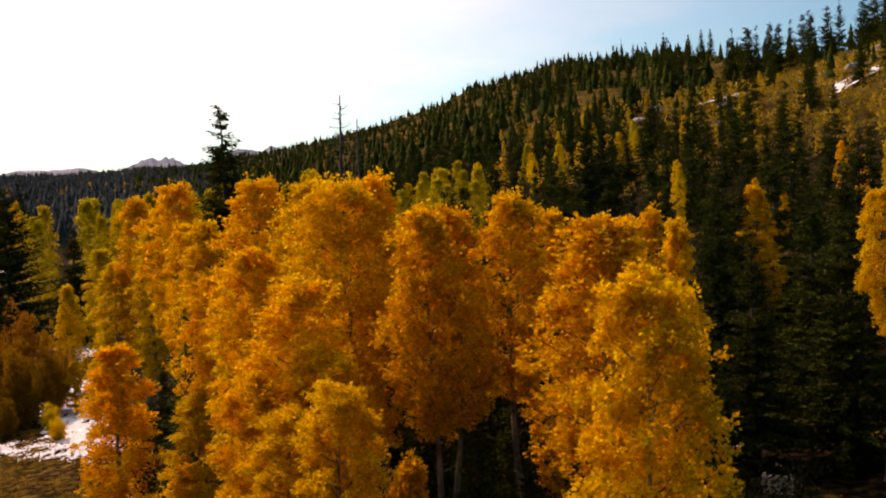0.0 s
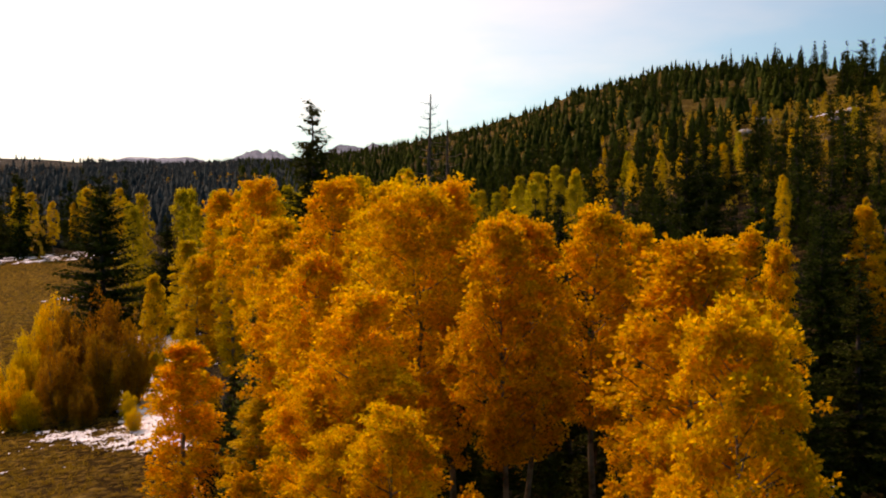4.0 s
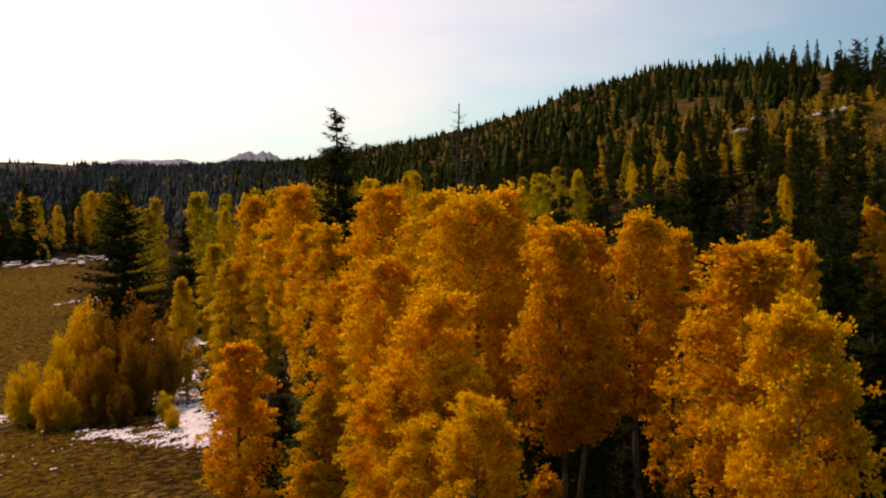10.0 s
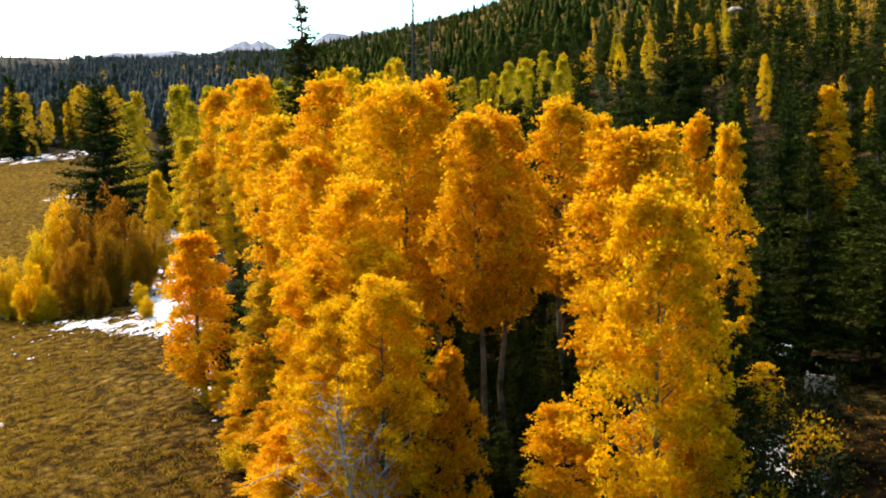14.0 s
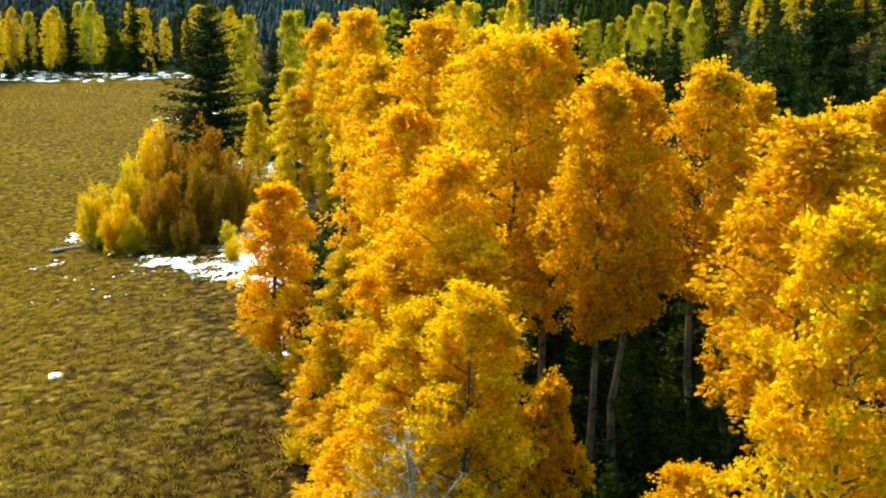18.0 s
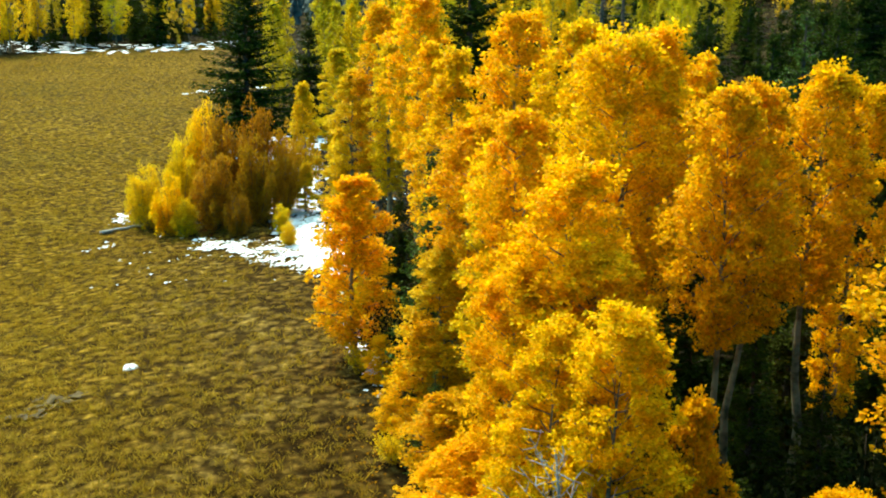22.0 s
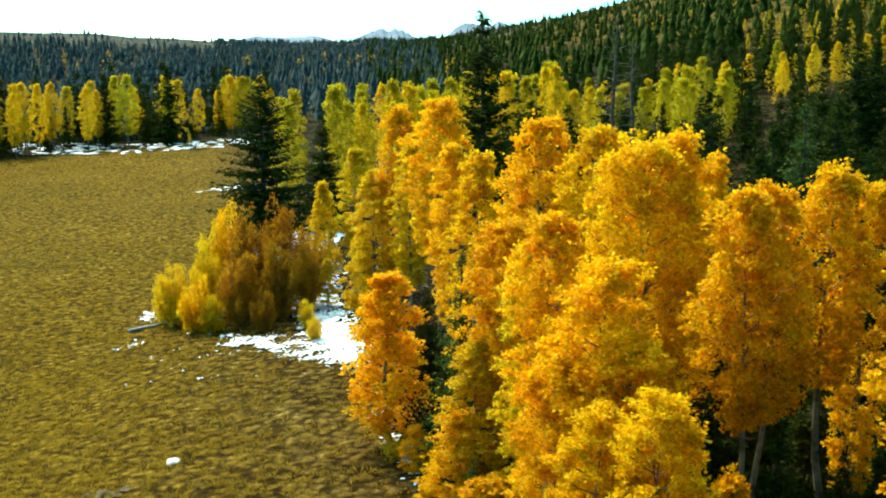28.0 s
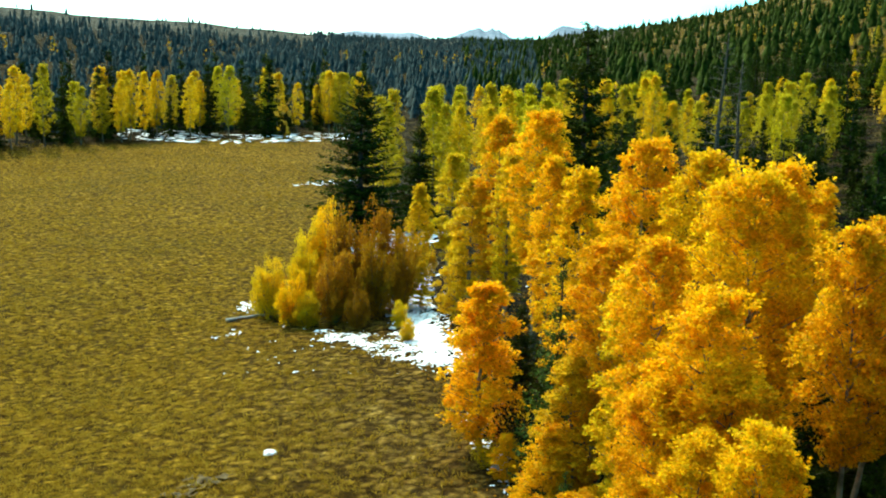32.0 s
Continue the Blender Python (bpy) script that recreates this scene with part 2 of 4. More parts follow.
def ground_material():
    """Dry meadow, browner towards the wood; litter under the trees, darkened for their shade; open stony soil on the
    high slopes, hazed grey in the west.
    """
    m, nodes, links, bsdf = mat("meadow_ground", 0.95)
    bsdf.inputs["Specular IOR Level"].default_value = 0.02
    co = nodes.new("ShaderNodeTexCoord")
    sep = nodes.new("ShaderNodeSeparateXYZ")
    links.new(co.outputs["Object"], sep.inputs[0])
    big = noise_node(nodes, links, 0.07, 4).outputs["Fac"]
    patch = noise_node(nodes, links, 0.35, 5).outputs["Fac"]
    mid = noise_node(nodes, links, 1.6, 6).outputs["Fac"]
    fine = noise_node(nodes, links, 2.6, 9, rough=0.74).outputs["Fac"]
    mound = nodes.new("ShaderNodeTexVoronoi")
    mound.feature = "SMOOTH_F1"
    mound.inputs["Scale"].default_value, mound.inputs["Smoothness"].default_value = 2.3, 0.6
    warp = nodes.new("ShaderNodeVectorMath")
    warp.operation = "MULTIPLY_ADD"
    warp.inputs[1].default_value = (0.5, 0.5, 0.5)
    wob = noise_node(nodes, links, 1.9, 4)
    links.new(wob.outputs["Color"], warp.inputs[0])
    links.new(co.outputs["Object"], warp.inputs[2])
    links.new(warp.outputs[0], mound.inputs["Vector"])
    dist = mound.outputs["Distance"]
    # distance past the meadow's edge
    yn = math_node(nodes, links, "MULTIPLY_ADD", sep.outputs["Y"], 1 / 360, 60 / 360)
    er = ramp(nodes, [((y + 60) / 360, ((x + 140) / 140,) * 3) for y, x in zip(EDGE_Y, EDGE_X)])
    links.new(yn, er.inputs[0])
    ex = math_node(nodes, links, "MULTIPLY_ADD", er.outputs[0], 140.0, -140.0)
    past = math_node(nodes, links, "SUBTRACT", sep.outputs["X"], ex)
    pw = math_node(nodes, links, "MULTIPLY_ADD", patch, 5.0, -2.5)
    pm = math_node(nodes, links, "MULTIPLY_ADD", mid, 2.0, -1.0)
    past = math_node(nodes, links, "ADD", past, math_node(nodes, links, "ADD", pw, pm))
    ln = nodes.new("ShaderNodeVectorMath")
    ln.operation = "LENGTH"
    squash = nodes.new("ShaderNodeVectorMath")
    squash.operation = "MULTIPLY"
    squash.inputs[1].default_value = (1.0, 1 / DEEP, 1.0)
    links.new(co.outputs["Object"], squash.inputs[0])
    links.new(squash.outputs[0], ln.inputs[0])
    far = step_node(nodes, links, math_node(nodes, links, "ADD", ln.outputs["Value"], math_node(nodes, links, "MULTIPLY", pw, 2.0)), 128, 137)
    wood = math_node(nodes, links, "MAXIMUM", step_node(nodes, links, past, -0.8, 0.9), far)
    brown = step_node(nodes, links, past, -15.0, -1.0)
    high = step_node(nodes, links, math_node(nodes, links, "MULTIPLY_ADD", pw, 2.0, sep.outputs["Z"]), 12, 24)
    # grass
    r1 = ramp(nodes, [(0.36, (0.125, 0.085, 0.006)), (0.48, (0.168, 0.10, 0.006)), (0.62, (0.215, 0.132, 0.011))])
    r2 = ramp(nodes, [(0.3, (0.108, 0.064, 0.005)), (0.5, (0.165, 0.098, 0.007)), (0.72, (0.265, 0.168, 0.02))])
    links.new(big, r1.inputs[0])
    links.new(mid, r2.inputs[0])
    grass = mix_node(nodes, links, 0.55, r1.outputs[0], r2.outputs[0])
    rb = ramp(nodes, [(0.36, (0.05, 0.028, 0.008)), (0.5, (0.105, 0.064, 0.016)), (0.68, (0.175, 0.118, 0.035))])
    links.new(patch, rb.inputs[0])
    grass = mix_node(nodes, links, math_node(nodes, links, "MULTIPLY", brown, 0.8), grass, rb.outputs[0])
    # wood's floor: brown litter, its darkest tones standing in for the trees' shade
    shaded_litter = ramp(nodes, [(0.38, (0.014, 0.010, 0.004)), (0.52, (0.032, 0.022, 0.006)), (0.68, (0.085, 0.06, 0.02))])
    links.new(patch, shaded_litter.inputs[0])
    # high open slope: tawny grass with bare granite gravel
    rs = ramp(nodes, [(0.38, (0.065, 0.042, 0.005)), (0.52, (0.115, 0.078, 0.008)), (0.64, (0.14, 0.10, 0.03)), (0.72, (0.21, 0.18, 0.135))])
    links.new(big, rs.inputs[0])
    # western hills greyed: distance haze painted into the slope's colour
    haze_grey = ramp(nodes, [(0.38, (0.05, 0.05, 0.045)), (0.55, (0.085, 0.083, 0.072)), (0.7, (0.125, 0.118, 0.105))])
    links.new(big, haze_grey.inputs[0])
    west = step_node(nodes, links, sep.outputs["X"], -150, -320)
    slope = mix_node(nodes, links, west, rs.outputs[0], haze_grey.outputs[0])
    floor = mix_node(nodes, links, high, shaded_litter.outputs[0], slope)
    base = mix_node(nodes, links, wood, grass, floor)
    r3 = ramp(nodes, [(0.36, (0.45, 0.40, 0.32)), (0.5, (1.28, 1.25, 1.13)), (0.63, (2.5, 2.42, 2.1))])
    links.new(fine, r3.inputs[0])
    # gaps between mounds darkened, tops lightened: relief shading put into the colour
    mound_shade = ramp(nodes, [(0.12, (1.42, 1.38, 1.3)), (0.36, (0.98, 0.95, 0.90)), (0.58, (0.34, 0.30, 0.26))])
    links.new(dist, mound_shade.inputs[0])
    base = mix_node(nodes, links, 1.0, base, mound_shade.outputs[0], "MULTIPLY")
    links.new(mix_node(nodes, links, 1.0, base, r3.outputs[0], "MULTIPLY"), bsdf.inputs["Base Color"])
    bump = nodes.new("ShaderNodeBump")
    bump.inputs["Strength"].default_value, bump.inputs["Distance"].default_value = 1.0, 0.5
    links.new(math_node(nodes, links, "MULTIPLY_ADD", dist, -0.8, math_node(nodes, links, "MULTIPLY_ADD", mid, 0.3, fine)), bump.inputs["Height"])
    links.new(bump.outputs[0], bsdf.inputs["Normal"])
    return m


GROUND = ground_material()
FLOOR = bark_material("bare_earth", (0.05, 0.032, 0.012), (0.12, 0.08, 0.03), 2.2, 0.95)


def snow_material():
    m, nodes, links, bsdf = mat("old_snow", 0.6)
    n = noise_node(nodes, links, 2.5, 6)
    r = ramp(nodes, [(0.3, (0.5, 0.5, 0.5)), (0.6, (0.85, 0.86, 0.88))])
    links.new(n.outputs["Fac"], r.inputs[0])
    links.new(r.outputs[0], bsdf.inputs["Base Color"])
    bump = nodes.new("ShaderNodeBump")
    bump.inputs["Strength"].default_value, bump.inputs["Distance"].default_value = 0.6, 0.05
    links.new(n.outputs["Fac"], bump.inputs["Height"])
    links.new(bump.outputs[0], bsdf.inputs["Normal"])
    return m


SNOW = snow_material()
GRASS = leaf_material("dry_grass", (0.26, 0.145, 0.010), (0.40, 0.24, 0.018), (0.54, 0.35, 0.035), 0.45, 0.012, 0.25, 0.8)


def far_material(name, lo, hi, scale, snow=None):
    m, nodes, links, bsdf = mat(name, 0.95)
    n = noise_node(nodes, links, scale, 8)
    stops = [(0.35, lo), (0.6, hi)] + ([(0.66, snow)] if snow else [])
    r = ramp(nodes, stops)
    links.new(n.outputs["Fac"], r.inputs[0])
    links.new(r.outputs[0], bsdf.inputs["Base Color"])
    return m


# blue-grey rock and dulled snow carry the haze of distance in their colour
HAZY_PEAK = far_material("hazy_snowy_peak", (0.10, 0.13, 0.18), (0.17, 0.20, 0.25), 0.006, (0.42, 0.46, 0.52))

# ---- ground form ----
AZ = [-180, -110, -80, -64, -50, -40, -28, -18, -8, 0, 8, 14, 20, 28, 36, 50, 90, 140, 180]
CREST_D = [1200, 900, 900, 900, 1000, 1100, 1100, 1000, 860, 700, 600, 520, 400, 300, 230, 220, 220, 500, 1200]
CREST_Z = [0, 2, 4, 8, -1, -15, -9, 22, 54, 83, 93, 85, 64, 47, 40, 38, 40, 15, 0]
LIFT = 0.037
FOOT_D = [100, 100, 150, 150, 150, 160, 120, 90, 60, 50, 42, 36, 30, 26, 22, 20, 20, 60, 100]


def base_z(x):
    s = np.clip((np.asarray(x, float) + 42) / 30, 0, 1)
    return -1.2 + 3.0 * s * s * (3 - 2 * s)


def height(x, y):
    """Ground height: a meadow that rises gently to the wood, and hills all round."""
    x, y = np.asarray(x, float), np.asarray(y, float) / DEEP
    d, az = np.hypot(x, y), np.degrees(np.arctan2(x, y))
    dc, zc, d0 = np.interp(az, AZ, CREST_D), np.interp(az, AZ, CREST_Z) + LIFT * np.interp(az, AZ, CREST_D), np.interp(az, AZ, FOOT_D)
    b = base_z(x)
    s = np.clip((d - d0) / (dc - d0), 0, 1)
    rise = s ** 1.15
    past = np.clip((d - dc) / 600, 0, 1)
    z = b + (zc - b) * rise * (1 - 0.9 * past)
    wob = np.sin(x * 0.031 + 1.3) * np.cos(y * 0.027) * 2.2 + np.sin(x * 0.083 + y * 0.061) * 0.9
    return z + wob * np.clip((d - d0) / 120, 0, 1) * (1 - past)


def sheet(name, verts, faces, material, smooth=True):
    me = bpy.data.meshes.new(name)
    verts = np.asarray(verts, np.float32).reshape(-1, 3)
    faces = np.asarray(faces, np.int32)
    k = faces.shape[1]
    me.vertices.add(len(verts))
    me.vertices.foreach_set("co", verts.ravel())
    me.loops.add(faces.size)
    me.loops.foreach_set("vertex_index", faces.ravel())
    me.polygons.add(len(faces))
    me.polygons.foreach_set("loop_start", np.arange(0, faces.size, k, dtype=np.int32))
    me.polygons.foreach_set("loop_total", np.full(len(faces), k, np.int32))
    if smooth:
        me.polygons.foreach_set("use_smooth", np.ones(len(faces), bool))
    me.update(calc_edges=True)
    me.materials.append(material)
    return me


def lattice(x, y, seed):
    """Smooth value noise, -1 to 1, about one bump a unit."""
    tab = np.random.default_rng(seed).random((256, 256))
    i, j = np.floor(x).astype(int), np.floor(y).astype(int)
    u, v = x - i, y - j
    u, v = u * u * (3 - 2 * u), v * v * (3 - 2 * v)
    t = lambda a, b: tab[a & 255, b & 255]
    top = t(i, j) * (1 - u) + t(i + 1, j) * u
    low = t(i, j + 1) * (1 - u) + t(i + 1, j + 1) * u
    return (top * (1 - v) + low * v) * 2 - 1


def polar_ground():
    rad = np.concatenate([[0.01], np.arange(0.6, 60, 0.6), np.geomspace(60, 4500, 90)])
    ang = np.radians(np.arange(0, 360, 1.0))
    R, A = np.meshgrid(rad, ang, indexing="ij")
    x, y = R * np.sin(A), R * np.cos(A) * DEEP
    z = height(x, y)
    z += lattice(x * 0.9, y * 0.9, 5) * 0.05 + lattice(x * 0.3, y * 0.3, 6) * 0.06 + lattice(x * 0.06, y * 0.06, 7) * np.clip((R - 60) / 100, 0, 1)
    n, k = len(rad), len(ang)
    i, j = np.meshgrid(np.arange(n - 1), np.arange(k), indexing="ij")
    j2 = (j + 1) % k
    f = np.stack([i * k + j, i * k + j2, (i + 1) * k + j2, (i + 1) * k + j], -1).reshape(-1, 4)
    return sheet("ground", np.stack([x, y, z], -1).reshape(-1, 3), f, GROUND)


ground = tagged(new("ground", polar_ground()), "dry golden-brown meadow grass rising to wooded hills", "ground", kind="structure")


# ---- building blocks ----
def part(name, me, parent, label=""):
    ob = new(name, me)
    ob.parent = parent
    if label:
        ob["label"] = label
    return ob


def tubes(paths, sides=6):
    """Tapered tubes: each path is (points, radii)."""
    V, Fc, base = [], [], 0
    ring = np.arange(sides) * 2 * np.pi / sides
    for pts, rad in paths:
        pts = np.asarray(pts, float)
        d = np.gradient(pts, axis=0)
        d /= np.linalg.norm(d, axis=1)[:, None] + 1e-9
        ref = np.where(np.abs(d[:, 2:3]) > 0.9, [[1.0, 0, 0]], [[0, 0, 1.0]])
        u = np.cross(d, ref)
        u /= np.linalg.norm(u, axis=1)[:, None] + 1e-9
        w = np.cross(d, u)
        rad = np.asarray(rad, float)[:, None, None]
        v = pts[:, None] + rad * (np.cos(ring)[None, :, None] * u[:, None] + np.sin(ring)[None, :, None] * w[:, None])
        V.append(v.reshape(-1, 3))
        n = len(pts)
        i, j = np.meshgrid(np.arange(n - 1), np.arange(sides), indexing="ij")
        j2 = (j + 1) % sides
        Fc.append(base + np.stack([i * sides + j, i * sides + j2, (i + 1) * sides + j2, (i + 1) * sides + j], -1).reshape(-1, 4))
        base += n * sides
    return np.concatenate(V), np.concatenate(Fc)


def leaves(rng, at_, along, size, wide=0.62, flat=0.0):
    """A leaf (a four-cornered blade) at each place, pointing along the given ways, turned at random about them."""
    n = len(at_)
    along = along / (np.linalg.norm(along, axis=1)[:, None] + 1e-9)
    r = rng.normal(size=(n, 3))
    if flat:
        r = r * (1 - flat) + np.array([0, 0, 1.0]) * flat * 2
        r = np.cross(along, r)
    side = np.cross(along, r)
    side /= np.linalg.norm(side, axis=1)[:, None] + 1e-9
    size = np.broadcast_to(size, (n,))[:, None]
    a = at_
    b = at_ + along * size * 0.45 + side * size * wide * 0.5
    c = at_ + along * size
    d = at_ + along * size * 0.45 - side * size * wide * 0.5
    v = np.stack([a, b, c, d], 1).reshape(-1, 3)
    f = np.arange(4 * n).reshape(n, 4)
    return v, f


def unit(v):
    return v / (np.linalg.norm(v, axis=-1, keepdims=True) + 1e-9)


# ---- aspens ----
def aspen_parts(seed, H, R, low=0.3, limbs=26, clumps=300, per=34, leaf=0.10, spread=0.34, wide_at=0.42, cone=0.55):
    """Trunk, limb and crown meshes of an aspen H high whose crown is R wide to each side and begins at low * H.
    The crown is a lobed, rounded mass of leaf clumps, denser towards its outside."""
    rng = np.random.default_rng(seed)
    k = 9
    t = np.linspace(0, 1, k)
    bend = rng.normal(size=2) * 0.03 * H
    px = bend[0] * t ** 2 + np.cumsum(rng.normal(size=k)) * 0.006 * H * (t > 0)
    py = bend[1] * t ** 2 + np.cumsum(rng.normal(size=k)) * 0.006 * H * (t > 0)
    px, py = px - px[-1] * t ** 2, py - py[-1] * t ** 2
    trunk = np.stack([px, py, t * H * 0.96], 1)
    r0 = 0.0105 * H + 0.02
    paths = [(trunk * np.array([1, 1, 0.92]), r0 * (1 - t) ** 1.25 * 0.95 + 0.008)]

    def profile(u):
        w = np.clip((u - wide_at) / (1.03 - wide_at), 0, 1)
        top = (1 - cone) * np.sqrt(1 - w ** 2) + cone * (1 - w ** 1.5) ** 1.1
        foot = 1 - 0.6 * np.clip((wide_at - u) / wide_at, 0, 1) ** 1.7
        return np.where(u > wide_at, top, foot)

    def axis_at(z):
        return np.stack([np.interp(z, trunk[:, 2], trunk[:, 0]), np.interp(z, trunk[:, 2], trunk[:, 1]), z], -1)

    # lobes: each limb carries a bulge of the crown, turned upwards
    lobes, limb_paths = [], []
    for i in range(limbs):
        u = ((i + rng.random()) / limbs) ** 0.9
        a = i * 2.4 + rng.normal() * 0.4
        z = H * (low + (0.93 - low) * u)
        L = R * float(profile(np.array(u))) * rng.uniform(0.70, 1.12)
        s = axis_at(np.array(max(0.05 * H, z - 0.55 * L)))
        e = axis_at(np.array(z)) + np.array([np.cos(a) * L, np.sin(a) * L, 0.28 * L])
        q = np.linspace(0, 1, 5)[:, None]
        p = s + (e - s) * q + np.array([0, 0, -0.16 * L]) * (q * (1 - q)) * 2 + rng.normal(size=(5, 3)) * 0.03 * L * q
        limb_paths.append((p, np.linspace(0.011 * L + 0.014, 0.004, 5)))
        lobes.append((s, e, L))
    # puffs: rounded masses of leaves at the limbs' ends and along them, full above and open below
    n = clumps
    u = (np.arange(n) + rng.random(n)) / n
    u = u ** 0.92
    a = np.arange(n) * 2.399 + rng.normal(size=n) * 0.5
    swell = 0.9 + 0.13 * np.sin(2 * a + 5 * u + bend[0] * 40) + 0.12 * np.sin(3 * a - 13 * u + bend[1] * 50)
    reach = R * profile(u) * swell * (1 - 0.55 * rng.random(n) ** 1.5)
    zz = H * (low + (0.955 - low) * u)
    centres = axis_at(zz) + np.stack([np.cos(a) * reach, np.sin(a) * reach, rng.normal(size=n) * 0.12], -1)
    sizes = spread * rng.uniform(0.6, 1.35, n) * (0.7 + 0.3 * profile(u))
    tips = 5
    centres = np.concatenate([centres, axis_at(np.full(tips, H * 0.94)) + rng.normal(size=(tips, 3)) * np.array([0.16 * R, 0.16 * R, 0.012 * H])])
    sizes = np.concatenate([sizes, np.full(tips, spread * 0.6)])
    for c in centres[::2]:
        limb_paths.append((np.stack([axis_at(np.array(max(0.1 * H, c[2] - 0.6))) * 0.5 + c * 0.5, c]), [0.010, 0.004]))
    # sprigs: small tight bunches over each puff, so that light and gaps break it up
    sprigs = 16
    rs = np.repeat(np.arange(len(centres)), sprigs)
    o = rng.normal(size=(len(rs), 3))
    o /= np.linalg.norm(o, axis=1)[:, None] + 1e-9
    o[:, 2] = np.where(o[:, 2] < -0.25, -o[:, 2] * rng.random(len(o)), o[:, 2])
    bunch = centres[rs] + o * sizes[rs][:, None] * rng.uniform(0.5, 1.15, (len(rs), 1)) * np.array([0.9, 0.9, 1.12])
    m = len(bunch) // 14
    stray = rng.integers(0, len(bunch), m)
    bunch[stray] += o[stray] * sizes[rs[stray]][:, None] * 0.45
    rep = np.repeat(np.arange(len(bunch)), per)
    off = rng.normal(size=(len(rep), 3))
    off *= (rng.random(len(rep)) ** 0.5 / (np.linalg.norm(off, axis=1) + 1e-9))[:, None]
    pos = bunch[rep] + off * (spread * rng.uniform(0.22, 0.42, len(bunch)))[rep][:, None]
    way = unit(off + o[rep] * 0.6 + rng.normal(size=off.shape) * 0.6 + np.array([0, 0, -0.25]))
    v, f = leaves(rng, pos, way, leaf * rng.uniform(0.7, 1.3, len(pos)), 0.85)
    tv, tf = tubes(paths, 9)
    lv, lf = tubes(limb_paths, 3)
    return (sheet("trunk", tv, tf, ASPEN_BARK), sheet("limbs", lv, lf, ASPEN_BARK), (v, f))


def aspen_kind(seed, leafmat, **kw):
    t, l, (v, f) = aspen_parts(seed, **kw)
    return t, l, sheet("crown", v, f, leafmat, smooth=False)


def place_tree(name, meshes, names, x, y, s=1.0, turn=0.0, lean=(0, 0), label="", category="tree", group="", sink=0.15, wide=1.0):
    root = new(name)
    root.empty_display_size = 0.5
    z = float(height(x, y)) - sink
    root.matrix_world = Matrix.LocRotScale((x, y, z), Euler((radians(lean[0]), radians(lean[1]), radians(turn))), (s * wide, s * wide, s))
    for me, n in zip(meshes, names):
        ob = part(n, me, root)
        if n != "trunk":
            ob["kind"] = "stuff"
    return tagged(root, label, category, group)


# ---- conifers ----
def conifer_kind(seed, H, R, whorls=34, per=6, tufts=9, low=0.08, needle=NEEDLE, size=0.42, droop=0.25, ragged=0.25, bark=PINE_BARK, power=0.85, thin=0.0, wobble=1.0, jump=0.55):
    """Trunk and boughs of a conifer: whorls of drooping boughs, each a chain of needle sprays."""
    rng = np.random.default_rng(seed)
    t = np.linspace(0, 1, 8)
    trunk = np.stack([np.cumsum(rng.normal(size=8)) * 0.004 * H * wobble, np.cumsum(rng.normal(size=8)) * 0.004 * H * wobble, t * H], 1)
    tv, tf = tubes([(trunk, (0.014 * H + 0.02) * (1 - t) ** 0.9 + 0.015)], 8)
    P, W, S, bough = [], [], [], []
    all_tufts = tufts
    for i in range(whorls):
        u = (i + rng.random() * 0.7) / whorls
        z = H * (low + (0.985 - low) * u)
        c = np.array([np.interp(z, trunk[:, 2], trunk[:, 0]), np.interp(z, trunk[:, 2], trunk[:, 1]), z])
        for j in range(per):
            if rng.random() < thin:
                continue
            a = (j + rng.random() * 0.8) * 2 * np.pi / per + i * 1.1
            L = (R * (1 - u) ** power + 0.06 * R) * rng.uniform(1 - ragged, 1 + ragged)
            out = np.array([np.cos(a), np.sin(a), 0])
            c = c + np.array([0, 0, rng.normal() * jump * H / whorls])
            rise = 0.35 * u - droop * (1 - u)
            tufts = max(3, int(round(all_tufts * (0.25 + 0.75 * min(1, L / R)))))
            q = np.linspace(0.12, 1.0, tufts)
            p = c + out * (L * q)[:, None] + np.array([0, 0, 1.0]) * (L * (rise * q + 0.12 * q ** 2))[:, None]
            bough.append((np.stack([c, p[tufts // 2], p[-1]]), [0.008 * L + 0.012, 0.006 * L + 0.006, 0.004]))
            sz = size * (0.35 + 0.65 * L / R)
            for sgn in (-1, 1, 0):
                side = np.array([-np.sin(a), np.cos(a), 0]) * sgn
                w = unit(out * 0.8 + side * 0.9 + np.array([0, 0, -0.3]) + rng.normal(size=(tufts, 3)) * 0.42)
                P.append(p + rng.normal(size=p.shape) * 0.04)
                W.append(w)
                S.append(sz * rng.uniform(0.6, 1.2, tufts) * (1.1 - 0.5 * q))
    P, W, S = np.concatenate(P), np.concatenate(W), np.concatenate(S)
    v, f = leaves(rng, P, W, S, 0.42, 0.3)
    bv, bf = tubes(bough, 3)
    return (sheet("trunk", tv, tf, bark), sheet("limbs", bv, bf, bark), sheet("boughs", v, f, needle, smooth=False))


TREE_PARTS = ("trunk", "branchwork", "crown")
CON_PARTS = ("trunk", "branchwork", "needle_crown")

# ---- kinds of tree ----
LOOK = {"g": (GOLD, "golden-orange"), "y": (YELLOW, "yellow"), "l": (LIME, "lime-yellow"), "r": (RUST, "rust-orange")}
